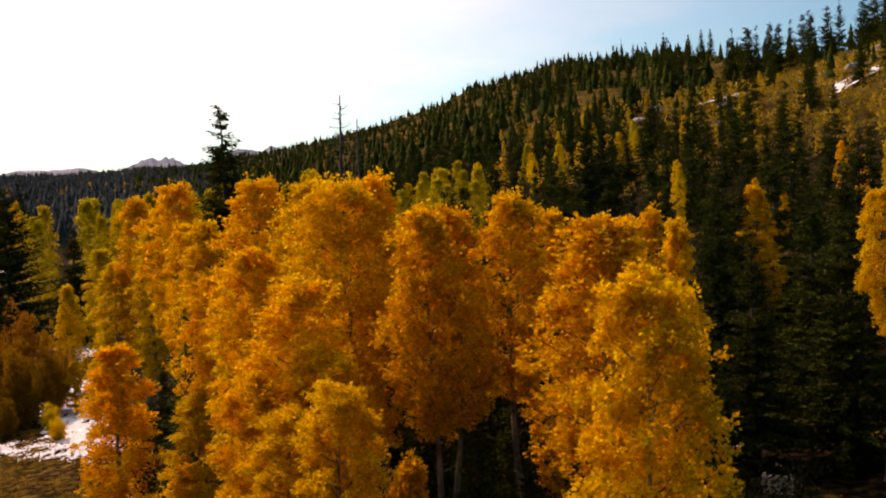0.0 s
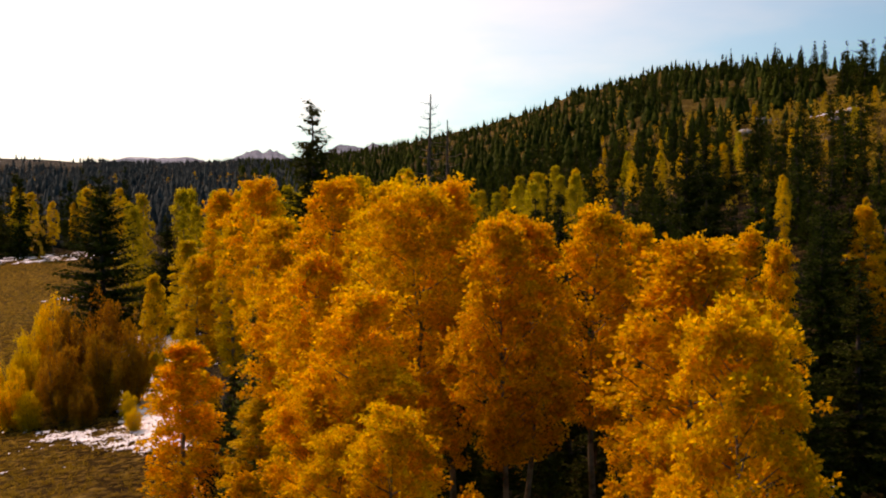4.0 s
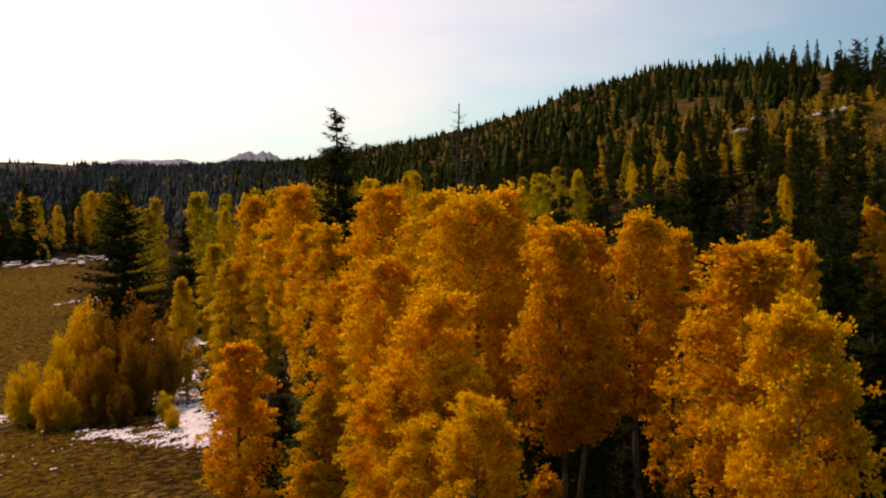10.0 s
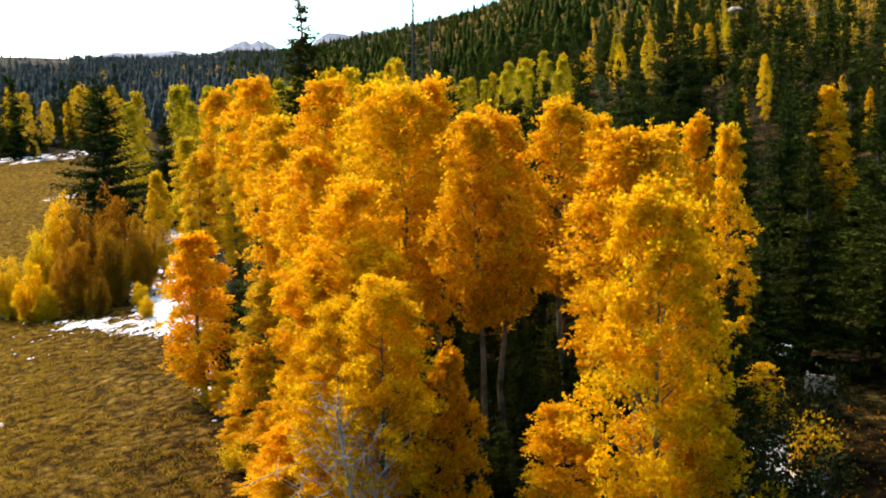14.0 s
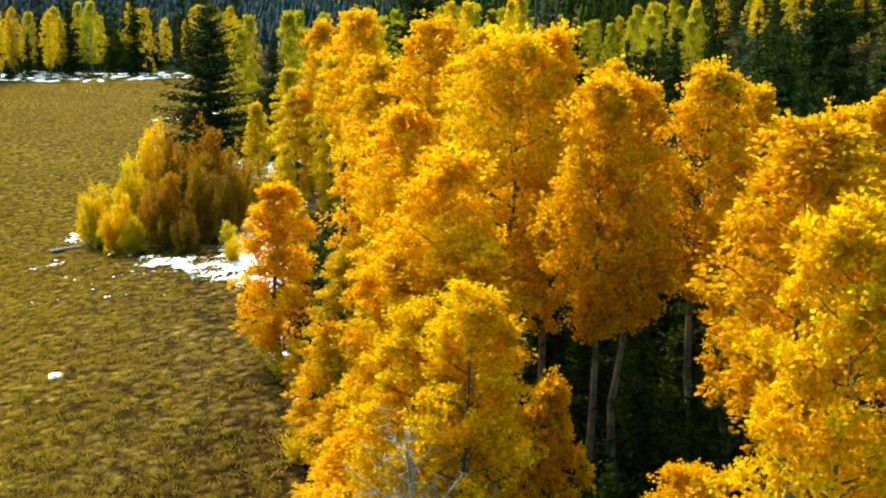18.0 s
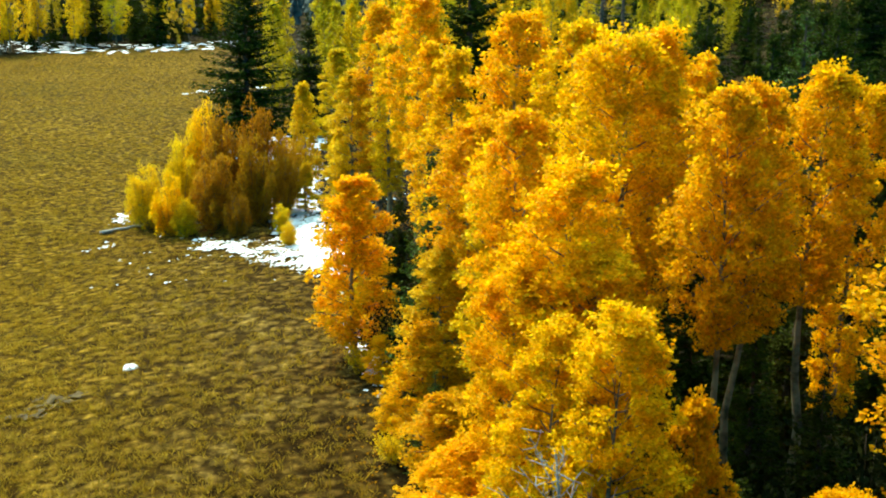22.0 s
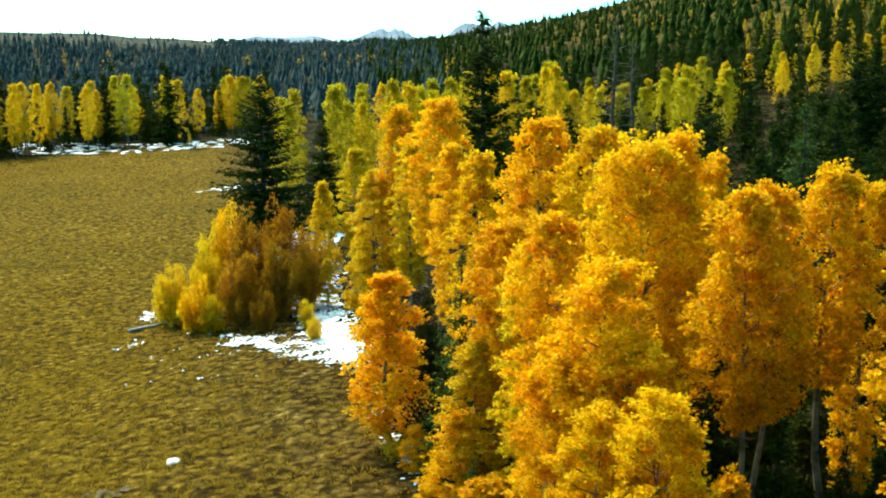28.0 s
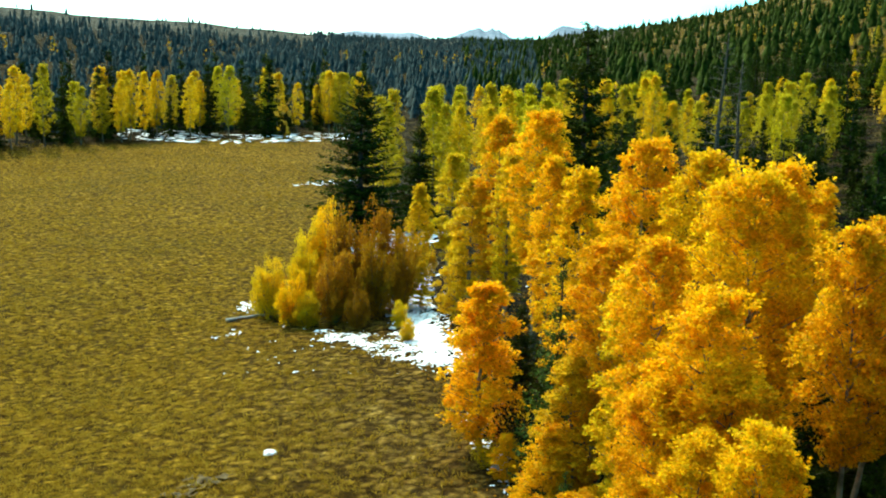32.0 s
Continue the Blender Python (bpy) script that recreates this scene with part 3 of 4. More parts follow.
# crown kinds: height, half width, where the crown begins, limbs, clumps per limb, leaves per clump, leaf size
KINDS = {
    "slim": dict(H=12.0, R=0.95, low=0.24, limbs=34, clumps=125, per=9, leaf=0.085, spread=0.28, wide_at=0.44, cone=0.35),
    "mid": dict(H=12.0, R=1.2, low=0.36, limbs=36, clumps=130, per=10, leaf=0.085, spread=0.32, wide_at=0.48, cone=0.25),
    "broad": dict(H=12.5, R=1.6, low=0.45, limbs=46, clumps=180, per=10, leaf=0.085, spread=0.36, wide_at=0.5, cone=0.15),
    "high": dict(H=12.0, R=1.1, low=0.5, limbs=34, clumps=115, per=10, leaf=0.082, spread=0.31, wide_at=0.48, cone=0.2),
    "close": dict(H=10.0, R=1.2, low=0.3, limbs=40, clumps=145, per=13, leaf=0.072, spread=0.32, wide_at=0.46, cone=0.25),
    "small": dict(H=6.0, R=0.95, low=0.10, limbs=22, clumps=115, per=9, leaf=0.075, spread=0.25, wide_at=0.32, cone=0.55),
    "far": dict(H=12.0, R=1.7, low=0.16, limbs=24, clumps=85, per=3, leaf=0.2, spread=0.46, wide_at=0.4),
}
MADE = {}


def aspen(kind, colour, which):
    key = kind, colour, which
    if key not in MADE:
        seed = 100 * list(KINDS).index(kind) + 10 * list(LOOK).index(colour) + which + 7
        MADE[key] = aspen_kind(seed, LOOK[colour][0], **KINDS[kind])
    return MADE[key]


rng = np.random.default_rng(3)
# x, y, height of the top, half width, kind, colour
NEAR_ASPENS = [
    (1.2, 18.2, 12.0, 1.05, "close", "g"), (0.9, 21.6, 12.7, 1.2, "high", "g"), (-0.4, 20.9, 7.2, 0.85, "close", "g"), (1.5, 23.6, 12.0, 0.8, "slim", "g"),
    (2.2, 27.4, 12.3, 0.75, "slim", "g"), (3.4, 31.5, 12.2, 0.7, "slim", "g"), (4.7, 34.5, 11.8, 0.65, "slim", "g"), (0.75, 31.0, 12.4, 0.75, "slim", "g"),
    (-0.4, 29.8, 13.0, 1.0, "high", "g"), (-1.9, 27.6, 12.8, 0.9, "high", "g"), (-2.55, 26.3, 12.8, 0.9, "high", "g"),
    (-4.1, 31.2, 13.6, 1.0, "mid", "g"), (-4.95, 30.0, 13.5, 1.5, "broad", "g"), (-6.4, 34.9, 13.5, 1.15, "mid", "g"), (-8.3, 36.5, 13.6, 1.2, "mid", "g"),
    (-10.9, 39.5, 12.2, 1.0, "slim", "g"), (-13.5, 47.0, 11.8, 0.85, "slim", "g"), (-15.1, 51.3, 13.5, 1.3, "mid", "g"), (-18.4, 55.9, 12.9, 1.15, "slim", "g"),
    (-16.9, 53.4, 11.4, 0.9, "slim", "y"), (-19.6, 55.6, 9.6, 1.0, "slim", "y"), (-24.1, 66.8, 9.8, 0.95, "slim", "y"), (-26.6, 67.7, 7.3, 0.95, "small", "y"),
    (-13.7, 37.9, 8.0, 1.3, "small", "g"), (-8.7, 32.2, 11.0, 1.1, "mid", "g"), (-6.8, 27.4, 12.0, 0.95, "mid", "g"), (-7.6, 29.8, 10.7, 0.8, "slim", "y"),
    (-5.3, 25.0, 11.4, 1.1, "mid", "g"), (-4.7, 24.2, 9.9, 1.2, "close", "g"), (-6.3, 24.6, 9.5, 0.85, "close", "g"), (-4.0, 21.2, 9.8, 0.95, "close", "g"),
    (-5.1, 22.2, 9.1, 0.95, "close", "g"), (-2.8, 21.9, 8.0, 0.65, "small", "g"), (-9.9, 31.8, 5.3, 0.85, "small", "g"), (-8.5, 29.5, 4.4, 1.05, "small", "g"),
    (-7.4, 25.6, 5.0, 0.95, "small", "g"), (-8.3, 27.6, 3.6, 0.8, "small", "g"), (-7.0, 23.6, 4.6, 0.9, "small", "g"),
    (-9.4, 31.6, 7.6, 0.85, "slim", "y"), (-17.0, 48.6, 5.0, 0.7, "small", "y"), (-20.6, 56.8, 6.4, 0.8, "small", "y"),
    (-3.2, 37.0, 12.4, 1.0, "slim", "g"), (-9.9, 42.0, 11.4, 0.9, "slim", "g"), (-12.2, 35.6, 3.4, 0.5, "small", "g"), (-14.2, 40.2, 3.2, 0.45, "small", "g"),
    (-15.6, 44.4, 2.8, 0.4, "small", "y"), (-11.0, 32.4, 2.8, 0.4, "small", "g"), (-24.2, 61.5, 3.6, 0.6, "small", "y"), (6.0, 35.0, 3.8, 0.8, "small", "y"),
    (13.4, 59.5, 11.9, 0.95, "slim", "g"), (12.6, 39.2, 12.3, 0.75, "high", "g"), (2.0, 19.6, 8.2, 0.8, "close", "g"),
]
ASPEN_NOTE = {"slim": "narrow", "mid": "full-crowned", "broad": "broad-crowned", "high": "high-crowned", "close": "dense full-crowned", "small": "small young", "far": "tall"}
for _n, (_x, _y, _top, _r, _k, _c) in enumerate(NEAR_ASPENS):
    _h = _top - float(height(_x, _y)) + 0.15
    _s = _h / KINDS[_k]["H"]
    place_tree("aspen", aspen(_k, _c, _n % 3), TREE_PARTS, _x, _y, _s, rng.uniform(0, 360),
               label=f"{ASPEN_NOTE[_k]} aspen with {LOOK[_c][1]} autumn leaves and pale trunk", group="aspen grove beside the meadow",
               wide=_r / (KINDS[_k]["R"] * _s) * 1.2)


# ---- willows at the meadow's edge ----
def willow_kind(seed, H, R, colour, stems=30):
    """A domed bush: stems that fan out, carrying tight clumps of leaves all over the outside."""
    r = np.random.default_rng(seed)
    paths, C, T = [], [], []
    for i in range(stems):
        a, o = r.uniform(0, 2 * np.pi), R * np.sqrt(r.random())
        h = H * np.sqrt(max(0.12, 1 - (o / R) ** 2 * 0.9)) * r.uniform(0.78, 1.05)
        q = np.linspace(0, 1, 6)[:, None]
        tip = np.array([np.cos(a) * o, np.sin(a) * o, h])
        p = q * tip * np.array([1, 1, 0]) * (1.25 - 0.25 * q) + q * np.array([0, 0, h]) + r.normal(size=(6, 3)) * 0.05 * q
        paths.append((p, np.linspace(0.035, 0.006, 6)))
        for f in r.uniform(0.12, 1.0, 13) ** 0.8:
            c = np.array([np.interp(f, q[:, 0], p[:, k]) for k in range(3)])
            C.append(c + r.normal(size=3) * np.array([0.26, 0.26, 0.16]) * (1.15 - f * 0.7))
            T.append(c)
    C, T = np.array(C), np.array(T)
    for a, b in zip(C[::2], T[::2]):
        paths.append((np.stack([b - np.array([0, 0, 0.25]), a]), [0.008, 0.003]))
    rep = np.repeat(np.arange(len(C)), 36)
    off = r.normal(size=(len(rep), 3))
    off *= (r.random(len(rep)) ** 0.45 / np.linalg.norm(off, axis=1))[:, None]
    P = C[rep] + off * r.uniform(0.14, 0.30, len(C))[rep][:, None] * np.array([0.9, 0.9, 1.25])
    P[:, 2] = np.maximum(P[:, 2], 0.06)
    v, f = leaves(r, P, unit(off + np.array([0, 0, 0.35]) + r.normal(size=off.shape) * 0.4), 0.115 * r.uniform(0.7, 1.3, len(P)), 0.5)
    tv, tf = tubes(paths, 4)
    return sheet("stems", tv, tf, TWIG), sheet("foliage", v, f, LOOK[colour][0], smooth=False)


WILLOWS = {c: willow_kind(400 + i, 4.5, 1.5, c, 30) for i, c in enumerate("ryg")}
for _x, _y, _h, _r, _c in ((-27.3, 61.5, 7.3, 1.9, "r"), (-29.0, 61.5, 7.0, 1.8, "r"), (-30.7, 62.9, 7.0, 1.7, "g"), (-31.8, 63.1, 6.4, 1.6, "y"),
                           (-33.3, 60.1, 4.2, 1.6, "y"), (-30.7, 57.9, 3.8, 1.4, "g"), (-28.3, 58.5, 5.1, 1.7, "r"), (-26.1, 59.1, 5.3, 1.6, "r"),
                           (-29.5, 57.3, 2.5, 1.0, "y"), (-26.3, 56.9, 2.5, 1.0, "r"), (-31.4, 60.5, 5.3, 1.4, "y"), (-34.4, 61.1, 3.2, 1.1, "y"),
                           (-25.2, 60.5, 4.9, 1.3, "r"), (-22.1, 53.4, 1.5, 0.6, "y"), (-23.7, 56.6, 1.8, 0.7, "y"), (-25.6, 62.3, 5.7, 1.4, "r")):
    place_tree("willow", WILLOWS[_c], ("stem", "foliage"), _x, _y, _h / 4.5, rng.uniform(0, 360),
               label=f"bushy willow with {LOOK[_c][1]} leaves at the snow's edge", category="shrub", group="willows at the meadow's edge", wide=0.75 * _r / 1.5 / (_h / 4.5))

# ---- conifers ----
PINE = [conifer_kind(70 + k, 14.0, 2.5 + 0.3 * k, whorls=42, per=8, tufts=15, low=0.04 + 0.04 * k, ragged=0.28 + 0.06 * k, size=0.54) for k in range(3)]
FIR = [conifer_kind(80 + k, 12.0, 2.0 + 0.25 * k, whorls=40, per=9, tufts=12, low=0.03, ragged=0.2, size=0.48, droop=0.15, power=0.95) for k in range(2)]
YOUNG = [conifer_kind(90 + k, 9.0, 1.5, whorls=34, per=7, tufts=9, low=0.02, ragged=0.22, size=0.32, droop=-0.25, needle=NEEDLE_L, power=0.8) for k in range(2)]
OPEN = conifer_kind(95, 17.0, 1.9, whorls=46, per=7, tufts=10, low=0.10, ragged=0.45, size=0.55, droop=-0.4, power=0.6, thin=0.1, wobble=0.25, jump=0.5)
MEADOW_PINE = conifer_kind(97, 14.0, 3.2, whorls=44, per=9, tufts=16, low=0.03, ragged=0.34, size=0.5, droop=0.12, power=0.62, jump=0.7, wobble=0.5, thin=0.08)
MIDCON = [conifer_kind(110 + k, 14.0, 1.9 + 0.35 * k, whorls=25, per=7, tufts=5, low=0.03, ragged=0.28, size=0.95, droop=0.25) for k in range(4)]


def conifer(x, y, top, r, meshes, base_h, base_r, label, group="conifers round the grove"):
    h = top - float(height(x, y)) + 0.15
    s = h / base_h
    return place_tree("conifer", meshes, CON_PARTS, x, y, s, rng.uniform(0, 360), (rng.normal(), rng.normal()), label=label, group=group, wide=r / base_r / s)


conifer(-39.5, 89.0, 13.4, 4.2, MEADOW_PINE, 14, 3.2, "tall dark pine with drooping boughs standing at the meadow")
conifer(-37.0, 97.0, 9.5, 2.6, PINE[0], 14, 2.5, "dark pine behind the lone meadow pine")
conifer(-15.8, 65.5, 17.6, 2.4, OPEN, 17, 1.9, "tall thin-topped pine standing above the aspens")
conifer(-10.6, 34.8, 9.4, 1.1, YOUNG[0], 9, 1.5, "slender young green conifer among the aspens")
conifer(-9.2, 30.4, 4.4, 0.8, YOUNG[1], 9, 1.5, "small green conifer sapling under the aspens")
for _x, _y, _t, _r in ((-1.4, 28.5, 7.2, 1.1), (-3.4, 27.4, 6.4, 1.0), (-0.2, 26.6, 6.8, 1.1), (-1.8, 24.0, 5.6, 1.0), (-2.8, 33.0, 8.0, 1.2), (2.8, 26.0, 7.0, 1.1), (4.2, 30.0, 8.0, 1.2), (-12.2, 44.0, 8.2, 1.2), (-7.4, 40.5, 9.0, 1.3), (-13.6, 42.5, 6.4, 1.0),
                       (-1.0, 36.0, 9.4, 1.5), (1.8, 38.0, 10.0, 1.6), (-5.0, 42.0, 10.4, 1.6), (3.4, 41.0, 9.6, 1.6), (-2.8, 45.5, 10.6, 1.7), (0.4, 44.0, 10.4, 1.7), (5.8, 45.0, 10.2, 1.7), (-8.6, 47.0, 10.4, 1.6), (2.4, 48.5, 11.0, 1.8), (-11.8, 52.0, 10.0, 1.6), (-5.8, 50.0, 10.6, 1.7), (-3.4, 40.0, 8.6, 1.4), (-0.4, 32.0, 7.6, 1.3), (2.0, 33.0, 8.4, 1.4), (-4.6, 36.5, 7.8, 1.3)):
    conifer(_x, _y, _t, _r, FIR[0], 12, 2.0, "shaded dark fir sapling under the aspens", "fir saplings in the grove")
for _x, _y, _t, _r, _k in ((1.6, 31.0, 12.6, 2.2, 0), (-0.8, 29.5, 11.0, 1.9, 1), (3.9, 29.0, 10.6, 1.8, 1), (-3.2, 31.8, 12.0, 2.2, 0), (6.4, 33.0, 12.2, 2.2, 0),
                          (9.6, 31.0, 11.8, 2.0, 1), (12.6, 29.6, 12.0, 2.2, 0), (-6.2, 29.0, 10.0, 2.0, 1), (15.8, 32.0, 13.0, 2.3, 0), (4.6, 37.0, 12.8, 2.4, 1)):
    conifer(_x, _y * DEEP, _t, _r, FIR[_k] if _x != 1.6 else YOUNG[0], 12 if _x != 1.6 else 9, 2.0 + 0.25 * _k if _x != 1.6 else 1.5, "dense dark green fir behind the aspen grove")
for _x, _y, _t, _r, _k in ((8.7, 20.6, 10.2, 1.9, 0), (12.0, 20.6, 11.0, 2.3, 1), (14.5, 17.0, 10.2, 2.4, 2), (13.4, 24.6, 11.6, 2.2, 0), (17.8, 23.6, 12.4, 2.4, 1),
                          (18.6, 18.4, 11.6, 2.4, 2), (16.2, 27.4, 12.6, 2.3, 0), (21.5, 26.4, 13.4, 2.5, 1), (10.6, 27.6, 11.5, 2.2, 2), (12.4, 13.4, 8.4, 2.0, 0),
                          (22.6, 21.4, 12.6, 2.4, 2), (16.0, 13.2, 9.0, 2.2, 1), (6.6, 19.9, 7.5, 1.6, 1), (20.5, 32.0, 14.0, 2.5, 0)):
    conifer(_x, _y * DEEP, _t, _r, PINE[_k], 14, 2.5 + 0.3 * _k, "dark shaded pine with ragged boughs on the rising bank")
for _x, _y, _t, _r, _k in ((7.9, 48.2, 16.0, 3.4, 2), (10.3, 49.4, 16.2, 3.6, 2), (5.0, 44.0, 13.6, 2.8, 1), (-9.0, 40.5, 12.2, 2.6, 0), (-15.5, 38.4, 11.0, 2.4, 1)):
    conifer(_x, _y * DEEP, _t, _r, PINE[_k], 14, 2.5 + 0.3 * _k, "old broad dark pine standing over the firs")


def scatter(n, az0, az1, d0, d1, pick, seed, gap=1.5, accept=None):
    """Random standing places in a sector, kept apart."""
    r = np.random.default_rng(seed)
    out = []
    for _ in range(n * 20):
        a, d = np.radians(r.uniform(az0, az1)), np.sqrt(r.uniform(d0 ** 2, d1 ** 2))
        x, y = float(d * np.sin(a)), float(d * np.cos(a))
        if all((x - p) ** 2 + (y - q) ** 2 > gap * gap for p, q, _ in out) and (accept is None or accept(x, y)):
            out.append((x, y, r))
            pick(x, y * DEEP, r)
            if len(out) >= n:
                break


def far_conifer(lo, hi, label, group):
    def pick(x, y, r):
        k = int(r.integers(4))
        h = r.uniform(lo, hi)
        place_tree("conifer", MIDCON[k], CON_PARTS, x, y, h / 14.0, r.uniform(0, 360), (r.normal(), r.normal()), label=label, group=group, wide=r.uniform(0.85, 1.3))
    return pick


def far_aspen(lo, hi, colours, label, group, wide=1.0):
    def pick(x, y, r):
        c = colours[int(r.integers(len(colours)))]
        place_tree("aspen", aspen("far", c, int(r.integers(2))), TREE_PARTS, x, y, r.uniform(lo, hi) / 12.0, r.uniform(0, 360), label=label.format(LOOK[c][1]), group=group, wide=wide * r.uniform(0.85, 1.2))
    return pick


HILL, RIDGE = [], []


def gathered(bag, lo, hi):
    def pick(x, y, r):
        bag.append((int(r.integers(4)), x, y, r.uniform(lo, hi) / 14.0, r.uniform(0.85, 1.35), r.uniform(0, 6.28)))
    return pick


def joined_conifers(name, bag, label):
    """Conifers too far off to be told apart one by one, in one mesh of needles and trunks."""
    parts_of = {}
    for k in range(4):
        for slot, me in ((0, MIDCON[k][2]), (1, MIDCON[k][0])):
            v, f = np.empty(len(me.vertices) * 3, np.float32), np.empty(len(me.loops), np.int32)
            me.vertices.foreach_get("co", v)
            me.loops.foreach_get("vertex_index", f)
            parts_of[k, slot] = v.reshape(-1, 3), f.reshape(-1, 4)
    V, Fc, M, base = [], [], [], 0
    for k, x, y, s, w, a in bag:
        for slot in (0, 1):
            v, f = parts_of[k, slot]
            c, d = np.cos(a) * s * w, np.sin(a) * s * w
            V.append(np.stack([x + v[:, 0] * c - v[:, 1] * d, y + v[:, 0] * d + v[:, 1] * c, float(height(x, y)) - 0.2 + v[:, 2] * s], -1))
            Fc.append(f + base)
            M.append(np.full(len(f), slot, np.int32))
            base += len(v)
    me = sheet(name, np.concatenate(V), np.concatenate(Fc), NEEDLE, smooth=False)
    me.materials.append(PINE_BARK)
    me.polygons.foreach_set("material_index", np.concatenate(M))
    return tagged(new(name, me), label, "wood", kind="stuff")


# rows of aspens and conifers round the meadow's far side and up the slope
scatter(46, -40, -17, 66, 84, far_aspen(11.0, 13.5, "lly", "tall aspen with {} leaves in the stand behind the pine", "aspen stand behind the grove", 0.85), 21, 1.7)
scatter(16, -38, -24, 56, 66, far_aspen(9.0, 12.0, "lly", "tall aspen with {} leaves in the stand behind the pine", "aspen stand behind the grove", 0.8), 22, 2.0, lambda x, y: x > -30)
scatter(26, -16, 0, 68, 90, far_aspen(8.0, 10.5, "lly", "bright aspen with {} leaves among firs", "aspens on the lower slope"), 23, 2.2)
scatter(13, 0, 16, 84, 106, far_aspen(6.5, 9.0, "lly", "bright aspen with {} leaves among firs", "aspens on the lower slope"), 24, 2.4)
scatter(74, -80, -40, 132, 143, far_aspen(9.0, 13.0, "lyy", "tall aspen with {} leaves at the meadow's far edge", "far edge of the meadow"), 25, 2.0)
scatter(86, -80, -40, 134, 158, far_conifer(7.0, 15.0, "dark conifer at the meadow's far edge", "far edge of the meadow"), 26, 2.4)
scatter(48, -22, 30, 38, 66, far_conifer(6.0, 10.5, "dark green conifer on the lower slope", "conifers on the lower slope"), 27, 2.4, lambda x, y: y > 34)
scatter(26, 20, 50, 34, 80, far_conifer(5.0, 8.5, "dark green conifer on the lower slope", "conifers on the lower slope"), 28, 2.4)
scatter(50, -8, 26, 62, 125, far_conifer(7.0, 11.0, "dark green conifer on the wooded hillside", "hillside conifers"), 34, 2.6)
scatter(110, -30, 44, 75, 180, gathered(HILL, 7.0, 12.0), 29, 3.0)
scatter(34, 2, 44, 84, 190, far_aspen(4.0, 7.5, "yl", "thin hillside aspen with {} leaves", "hillside aspens", 0.9), 30, 2.5)
scatter(11, 14, 40, 36, 66, far_aspen(5.0, 7.5, "gy", "thin hillside aspen with {} leaves", "hillside aspens", 0.75), 33, 2.5)
scatter(40, 18, 46, 205, 235, gathered(RIDGE, 14.0, 20.0), 31, 3.0)
scatter(34, 5, 24, 230, 400, gathered(RIDGE, 13.0, 17.0), 32, 4.0)
joined_conifers("hillside_conifers", HILL, "dark green conifers scattered up the wooded hillside")
joined_conifers("ridge_conifers", RIDGE, "tall dark conifers standing along the ridge")


# ---- far woods, joined ----
def far_wood(n, seed, az0, az1, d0, d1, lo, hi, material, round_top=False, power=0.5, keep=None):
    """Many small trees in one mesh: ragged tiers for conifers, lumpy rounded crowns for the rest."""
    r = np.random.default_rng(seed)
    a = np.radians(r.uniform(az0, az1, n))
    d = d0 + (d1 - d0) * r.random(n) ** (1 / (2 * power))
    x, y = d * np.sin(a), d * np.cos(a)
    if keep is not None:
        m = keep(x, y)
        x, y, d = x[m], y[m], d[m]
    n, y = len(x), y * DEEP
    z = height(x, y) - 0.3
    h = r.uniform(lo, hi, n) * r.uniform(0.55, 1.1, n)
    V, Fc, base = [], [], 0
    sides = 6
    ring_i = np.arange(sides)
    if round_top:
        rings = []
        for rr, zz in ((0.12, 0.05), (0.26, 0.35), (0.27, 0.62), (0.17, 0.88)):
            ang = ring_i * 2 * np.pi / sides + r.uniform(0, 1, (n, sides))
            rad = h[:, None] * rr * r.uniform(0.65, 1.3, (n, sides))
            rings.append(np.stack([x[:, None] + rad * np.cos(ang), y[:, None] + rad * np.sin(ang), z[:, None] + h[:, None] * (zz + r.uniform(-0.07, 0.07, (n, sides)))], -1))
        tip = np.stack([x, y, z + h], -1)[:, None]
        v = np.concatenate(rings + [tip], 1)
        k = 4 * sides + 1
        o = np.arange(n)[:, None] * k
        nx = (ring_i + 1) % sides
        for q in range(3):
            b0, b1 = o + q * sides, o + (q + 1) * sides
            Fc += [np.stack([b0 + ring_i, b0 + nx, b1 + nx], -1).reshape(-1, 3), np.stack([b0 + ring_i, b1 + nx, b1 + ring_i], -1).reshape(-1, 3)]
        Fc.append(np.stack([o + 3 * sides + ring_i, o + 3 * sides + nx, np.broadcast_to(o + 4 * sides, (n, sides))], -1).reshape(-1, 3))
        return sheet("far_wood", v.reshape(-1, 3), np.concatenate(Fc), material, smooth=False)
    tiers = 6
    for t in range(tiers):
        u0 = t / tiers
        ang = ring_i * 2 * np.pi / sides + r.uniform(0, 6, (n, 1))
        rad = h[:, None] * 0.225 * (1.02 - u0) ** 0.8 * r.uniform(0.55, 1.4, (n, sides))
        zb, zt = z + h * (0.04 + 0.85 * u0), z + h * (0.42 + 0.58 * (t + 1) / tiers)
        ring = np.stack([x[:, None] + rad * np.cos(ang), y[:, None] + rad * np.sin(ang), zb[:, None] + rad * r.uniform(-0.5, 0.2, (n, sides))], -1)
        tip = np.stack([x, y, np.minimum(zt, z + h)], -1)[:, None]
        V.append(np.concatenate([ring, tip], 1).reshape(-1, 3))
        i = np.arange(n)[:, None] * (sides + 1) + base
        Fc.append(np.stack([i + ring_i, i + (ring_i + 1) % sides, np.broadcast_to(i + sides, (n, sides))], -1).reshape(-1, 3))
        base += n * (sides + 1)
    return sheet("far_wood", np.concatenate(V), np.concatenate(Fc), material, smooth=False)


